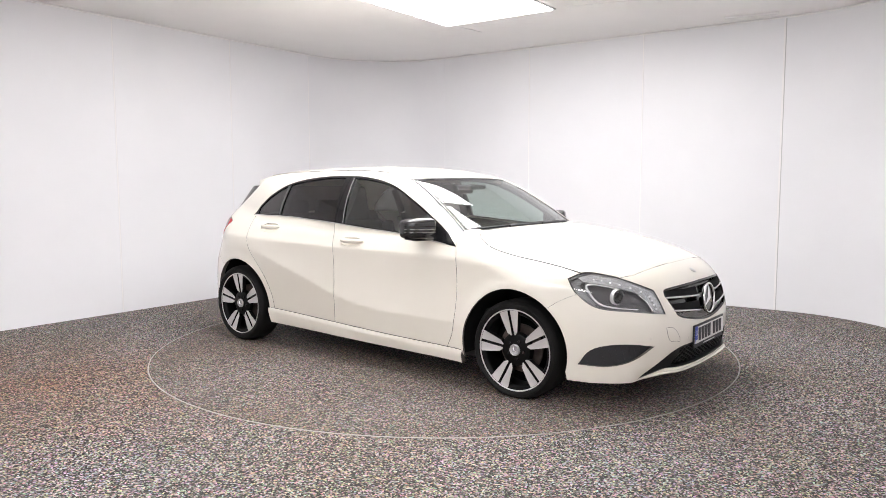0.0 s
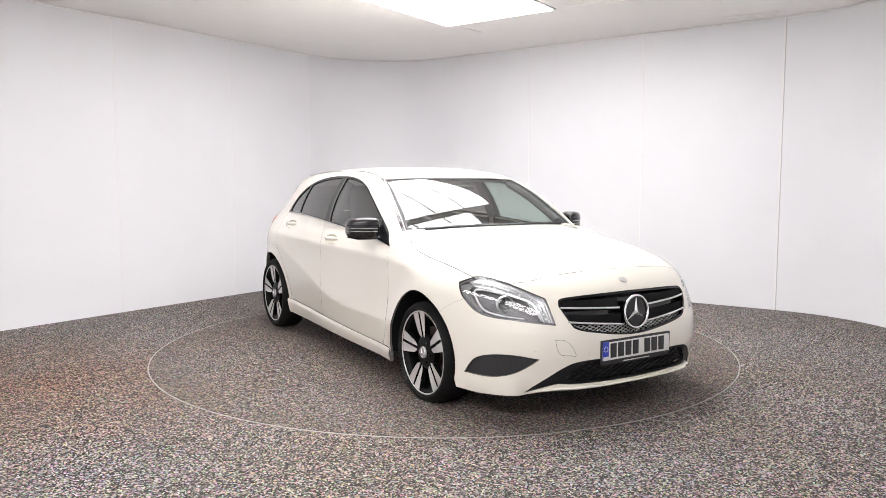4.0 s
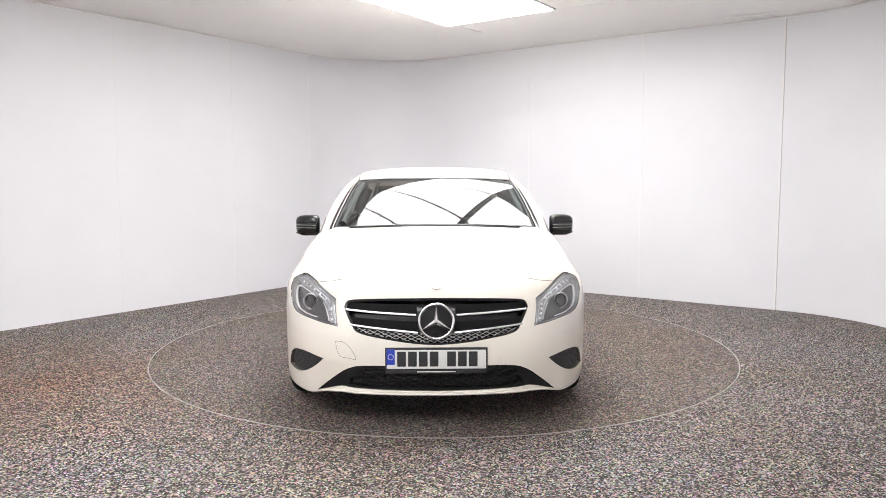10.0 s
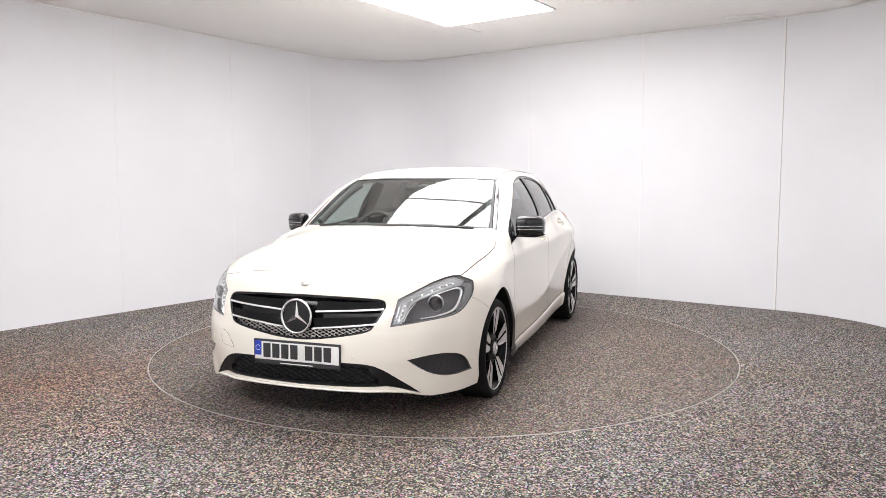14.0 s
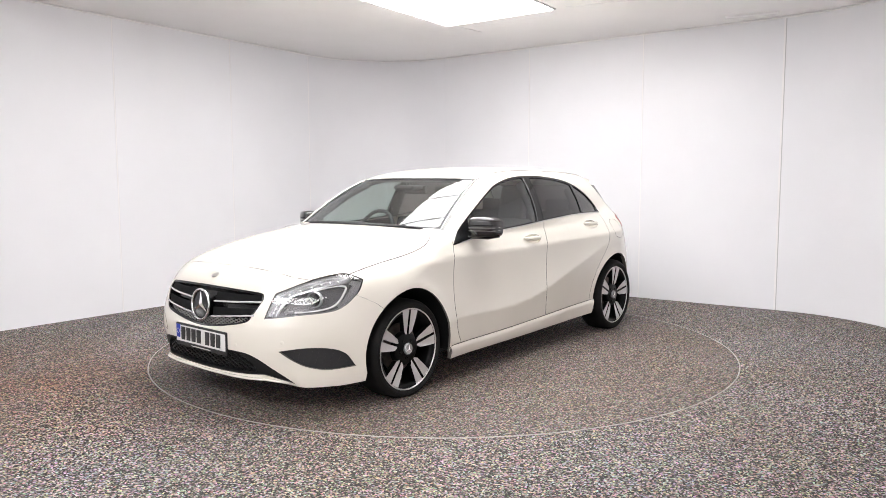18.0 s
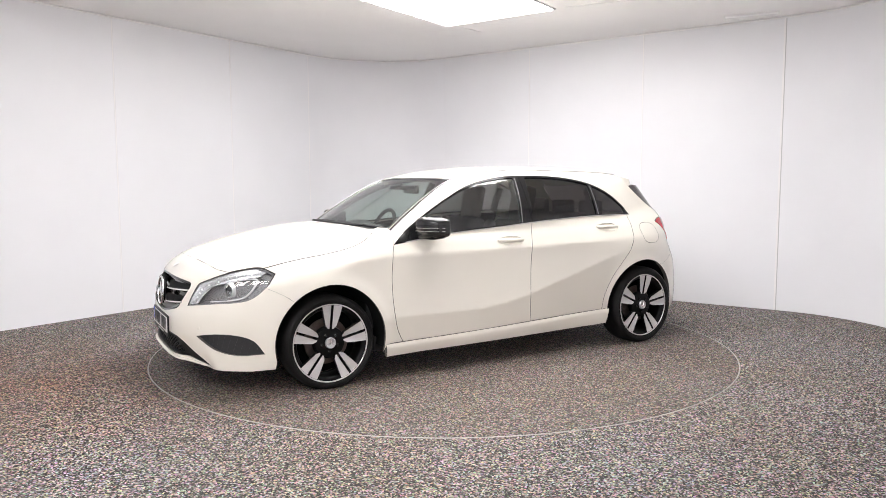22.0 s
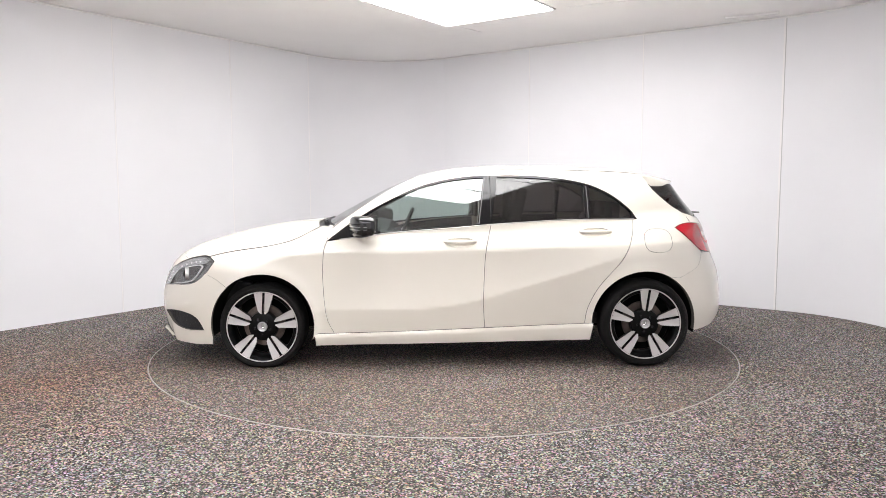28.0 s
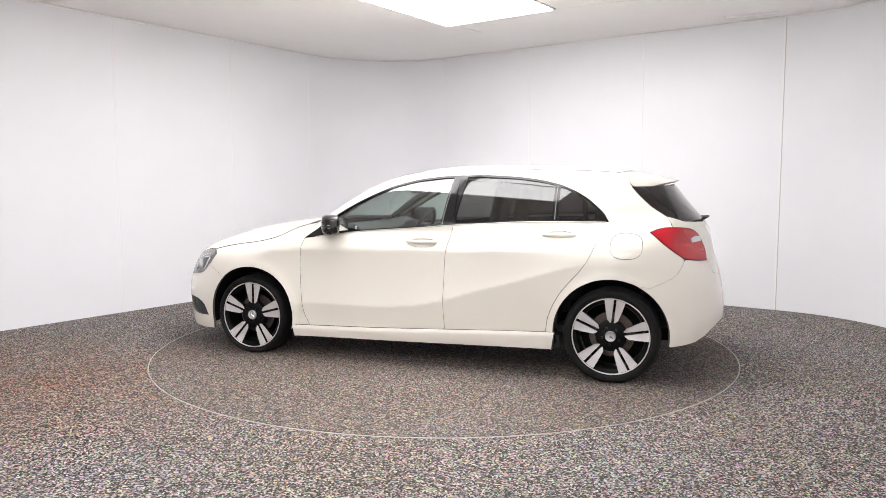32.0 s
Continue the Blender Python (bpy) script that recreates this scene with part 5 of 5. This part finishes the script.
# --- wheels
def wheel(cx, s, z=0.31, turn=0, outer=0.306):
    """Tyre, black rim, five pairs of machined spokes. Built facing +y; outer is the tyre's radius."""
    barrel = lathe_bm([(0.232, -0.20), (0.236, -0.19), (0.214, -0.12), (0.214, -0.03), (0.223, -0.012), (0.240, -0.004), (0.248, 0.0), (0.252, -0.004), (0.248, -0.012), (0.234, -0.03), (0.232, -0.19)], "y", 72, True)
    rim = part("wheel", barrel, WHEEL_BLACK, car, "black and machined alloy wheel")
    rim.matrix_local = pose(cx, s * 0.872, z) @ (Matrix.Identity(4) if s > 0 else Matrix.Rotation(math.pi, 4, "Z")) @ Matrix.Rotation(radians(turn), 4, "Y")
    d = outer - 0.306
    prof = [(0.243, -0.012), (0.253, 0.002), (0.259, 0.0075), (0.261, 0.0065), (0.263, 0.0088), (0.272 + d * 0.4, 0.0108), (0.279 + d * 0.5, 0.0098), (0.2805 + d * 0.5, 0.0075), (0.2825 + d * 0.6, 0.0080), (0.293 + d, -0.001), (0.302 + d, -0.018),
            (0.3055 + d, -0.04), (0.306 + d, -0.10), (0.305 + d, -0.16), (0.300 + d, -0.185), (0.285 + d, -0.204), (0.255, -0.208), (0.238, -0.20)]
    tread = lathe_bm(prof, "y", 96, True)
    c, n = math.cos(radians(turn)), math.sin(radians(turn))
    for v in tread.verts:
        low = -n * v.co.x + c * v.co.z
        if low < -z:
            v.co += Vector((-n, 0, c)) * (-z - low)
    part("tyre", tread, RUBBER, rim, "black low-profile tyre")
    part("rim_edge", lathe_bm([(0.2425, -0.002), (0.2445, 0.0014), (0.2500, 0.0014), (0.2515, -0.003)], "y", 72, True), MACHINED, rim, "machined bright rim edge")
    for k in range(5):
        for h in (1, -1):
            a = radians(90 + 72 * k)
            d, w = Vector((math.cos(a), 0, math.sin(a))), Vector((-math.sin(a), 0, math.cos(a))) * h
            pts = [d * 0.2450 + w * 0.0085, d * 0.236 + w * 0.068, d * 0.172 + w * 0.053, d * 0.108 + w * 0.036, d * 0.088 + w * 0.016, d * 0.090 + w * 0.0085]
            deep = [-0.003, -0.003, -0.006, -0.012, -0.017, -0.017]
            bm = bmesh.new()
            fr = [bm.verts.new(p + Vector((0, y, 0))) for p, y in zip(pts, deep)]
            bk = [bm.verts.new(p * 0.995 + Vector((0, y - 0.035, 0))) for p, y in zip(pts, deep)]
            face = bm.faces.new(fr)
            bm.faces.new(bk[::-1])
            for i in range(6):
                bm.faces.new((fr[i], bk[i], bk[(i + 1) % 6], fr[(i + 1) % 6]))
            bmesh.ops.recalc_face_normals(bm, faces=bm.faces)
            for f in bm.faces:
                f.material_index = 1
            face.material_index = 0
            part("spoke", bm, [MACHINED, WHEEL_BLACK], rim, smooth=False)
    part("hub", lathe_bm([(0.105, -0.06), (0.100, -0.028), (0.085, -0.020), (0.060, -0.022), (0.038, -0.014), (0.001, -0.013)], "y", 40), WHEEL_BLACK, rim)
    part("hub_cap", lathe_bm([(0.036, -0.014), (0.036, -0.006), (0.031, 0.0), (0.028, -0.002), (0.001, -0.001)], "y", 32), DARK_CAP, rim, "silver hub cap")
    cap = rim.children[-1]
    for k in range(3):
        a = radians(90 + 120 * k)
        d, w = Vector((math.cos(a), 0, math.sin(a))), Vector((-math.sin(a), 0, math.cos(a)))
        bm = bmesh.new()
        v = [bm.verts.new(c) for c in (d * 0.029 + Vector((0, 0.001, 0)), w * 0.005 + Vector((0, 0.0005, 0)), Vector((0, 0.007, 0)), w * -0.005 + Vector((0, 0.0005, 0)))]
        for f in ((0, 1, 2), (0, 2, 3)):
            bm.faces.new([v[i] for i in f])
        bmesh.ops.recalc_face_normals(bm, faces=bm.faces)
        part("cap_arm", bm, CHROME, cap, smooth=False)
    for k in range(5):
        a = radians(54 + 72 * k)
        part("wheel_bolt", lathe_bm([(0.011, -0.03), (0.011, -0.016), (0.008, -0.013), (0.001, -0.014)], "y", 8), BLACK_GLOSS, rim).location = (0.056 * math.cos(a), 0, 0.056 * math.sin(a))
    part("brake_disc", lathe_bm([(0.148, -0.10), (0.148, -0.085), (0.085, -0.085), (0.08, -0.06), (0.001, -0.06)], "y", 48), STEEL, rim, "grey steel brake disc")
    part("backing", lathe_bm([(0.212, -0.15), (0.001, -0.15)], "y", 32), LINER, rim)
    return rim


wheel(1.35, 1, 0.290, -3.5, 0.304)
wheel(1.35, -1, 0.290, 10, 0.304)
wheel(-1.35, 1, 0.304, -6.3, 0.312)
wheel(-1.35, -1, 0.304, 5, 0.312)

# --- underside and cabin
part("underbody", box_bm((2.0, 1.50, 0.10), (0.0, 0, 0.22), 0.02), BLACK_PLASTIC, car, "black underbody")
part("underbody", box_bm((0.5, 1.10, 0.30), (1.75, 0, 0.42), 0.02), BLACK_PLASTIC, car)
part("underbody", box_bm((0.30, 1.00, 0.30), (-1.64, 0, 0.44), 0.02), BLACK_PLASTIC, car)
part("bulkhead", box_bm((0.06, 1.40, 0.60), (1.0, 0, 0.62), 0.01), BLACK_PLASTIC, car)
# headliner
me_rim = [on_top(bend([(0.28, -0.54), (0.30, 0.0), (0.28, 0.54)])), on_top(bend([(0.28, 0.54), (-0.6, 0.52), (-1.38, 0.45)])), on_top(bend([(-1.38, 0.45), (-1.40, 0), (-1.38, -0.45)])), on_top(bend([(-1.38, -0.45), (-0.6, -0.52), (0.28, -0.54)]))]
panel("headliner", me_rim, Round, HEADLINER, car, "grey cloth headliner", sink=0.03, step=0.06)
# dashboard
bm = bmesh.new()
rows = []
for y in np.linspace(-0.68, 0.68, 25):
    hood = 0.045 * math.exp(-((y + 0.36) / 0.17) ** 4)
    f = 1 - 0.10 * (y / 0.68) ** 2
    rows.append([bm.verts.new(c) for c in ((0.97 * f + 0.02, y, 0.955), (0.80 * f, y, 0.965), (0.62 * f, y, 0.955 + hood), (0.52 * f, y, 0.93 + hood), (0.48, y, 0.86), (0.52, y, 0.66), (0.60, y, 0.45), (0.97, y, 0.45))])
for a, b in zip(rows, rows[1:]):
    for j in range(7):
        bm.faces.new((a[j], a[j + 1], b[j + 1], b[j]))
bmesh.ops.recalc_face_normals(bm, faces=bm.faces)
part("dashboard", bm, DARK_TRIM, car, "black moulded dashboard")
# steering wheel on the right
hub = Vector((0.40, -0.37, 0.90))
tilt = Matrix.Translation(hub) @ Matrix.Rotation(radians(-22), 4, "Y")
sw = part("steering_wheel", tube_bm([(0, 0.185 * math.cos(a), 0.185 * math.sin(a)) for a in np.linspace(0, 2 * math.pi, 40, endpoint=False)], 0.016, 10, True, up=(1, 0, 0)), DARK_TRIM, car, "black steering wheel")
sw.matrix_local = tilt
part("boss", box_bm((0.05, 0.15, 0.12), (0.01, 0, -0.01), 0.02), DARK_TRIM, sw)
for a in (0, 180, 270):
    part("wheel_arm", tube_bm([(0.01, 0.05 * math.cos(radians(a)), 0.05 * math.sin(radians(a))), (0, 0.18 * math.cos(radians(a)), 0.18 * math.sin(radians(a)))], 0.018, 8), SATIN, sw)
part("steering_column", tube_bm([(0.42, -0.37, 0.89), (0.62, -0.37, 0.82)], 0.045, 10), DARK_TRIM, car)


def seat(x, y, wide=0.50):
    base = part("front_seat", box_bm((0.50, wide, 0.16), (x, y, 0.45), 0.05, segments=3), SEAT_CLOTH, car, "black cloth sports seat")
    lean = Matrix.Rotation(radians(-20), 4, "Y")
    part("backrest", box_bm((0.13, wide * 0.90, 0.54), (x - 0.33, y, 0.74), 0.05, lean, 3), SEAT_CLOTH, base)
    for h in (1, -1):
        part("side_bolster", box_bm((0.17, 0.09, 0.46), (x - 0.29, y + h * wide * 0.44, 0.76), 0.035, lean, 3), SEAT_CLOTH, base)
    part("headrest", box_bm((0.09, 0.25, 0.30), (x - 0.47, y, 1.12), 0.04, Matrix.Rotation(radians(-12), 4, "Y"), 3), SEAT_CLOTH, base)


seat(-0.02, 0.37)
seat(-0.02, -0.37)
bench = part("rear_bench", box_bm((0.48, 1.20, 0.16), (-0.80, 0, 0.47), 0.05), SEAT_CLOTH, car, "dark cloth rear bench")
part("bench_back", box_bm((0.14, 1.20, 0.58), (-1.12, 0, 0.76), 0.05, Matrix.Rotation(radians(-22), 4, "Y")), SEAT_CLOTH, bench)
for y in (-0.36, 0, 0.36):
    part("headrest", box_bm((0.07, 0.25, 0.14), (-1.22, y, 1.08), 0.03), SEAT_CLOTH, bench)
part("parcel_shelf", box_bm((0.50, 1.05, 0.03), (-1.48, 0, 0.98), 0.01), DARK_TRIM, car)
part("cabin_floor", box_bm((2.2, 1.40, 0.05), (-0.2, 0, 0.30), 0.01), DARK_TRIM, car)
part("centre_console", box_bm((0.9, 0.24, 0.28), (0.2, 0, 0.50), 0.04), DARK_TRIM, car)
for s in (1, -1):
    for x0, x1 in ((0.86, -0.20), (-0.28, -0.98)):
        xs = np.linspace(x0, x1, 14)
        hi = [(x, belt_z(x) - 0.004) for x in xs]
        lo = [(x, 0.32) for x in xs[::-1]]
        panel("door_lining", [on_side(hi, s), on_side(lo, s)], Round, DARK_TRIM, car, "black door lining", sink=0.055, step=0.08, depth=0.01, gap=0)
    # inner pillars
    for pts in ([(-0.22, 1.33), (-0.235, 1.02)], [(-0.958, 1.27), (-0.958, 1.04)]):
        p = on_side(pts, s)
        part("inner_pillar", tube_bm((p - normals(p) * 0.045).tolist(), 0.04, 8, up=(1, 0, 0), flat=0.5), DARK_TRIM, car)
    p = on_top(bend([(0.80, s * 0.655), (0.55, s * 0.60), (0.32, s * 0.55)]))
    part("inner_pillar", tube_bm((p - normals(p) * 0.04).tolist(), 0.028, 8), DARK_TRIM, car)
rv = part("rear_view_mirror", box_bm((0.03, 0.23, 0.065), (0.32, 0.0, 1.245), 0.014), BLACK_PLASTIC, car, "black rear-view mirror")
part("sensor_housing", box_bm((0.13, 0.20, 0.035), (0.40, 0.0, 1.262), 0.015, None, 3), BLACK_PLASTIC, rv)
part("mirror_stem", tube_bm([(0.33, 0, 1.25), (0.41, 0, 1.285)], 0.012, 8), BLACK_PLASTIC, rv)


# ---- what moves ----
TURN = [(0, -51.7), (2, -41.78), (4, -31.68), (6, -21.48), (8, -11.22), (10, -0.93), (12, 9.35), (14, 19.6), (16, 29.79), (18, 39.91), (20, 49.95),
        (22, 59.92), (24, 69.83), (26, 79.68), (28, 89.5), (30, 99.31), (32, 109.15)]


def motions():
    """The turntable carries the car round past the camera."""
    walk(turntable, [(t, pose(0, 0, 0, 0, 0, -90 - a)) for t, a in TURN])
    walk(car, [(t, pose(0, 0, 0, 0, 0, -90 - a) @ Matrix.Translation((-0.0662, -0.0732, 0.002))) for t, a in TURN])


motions()
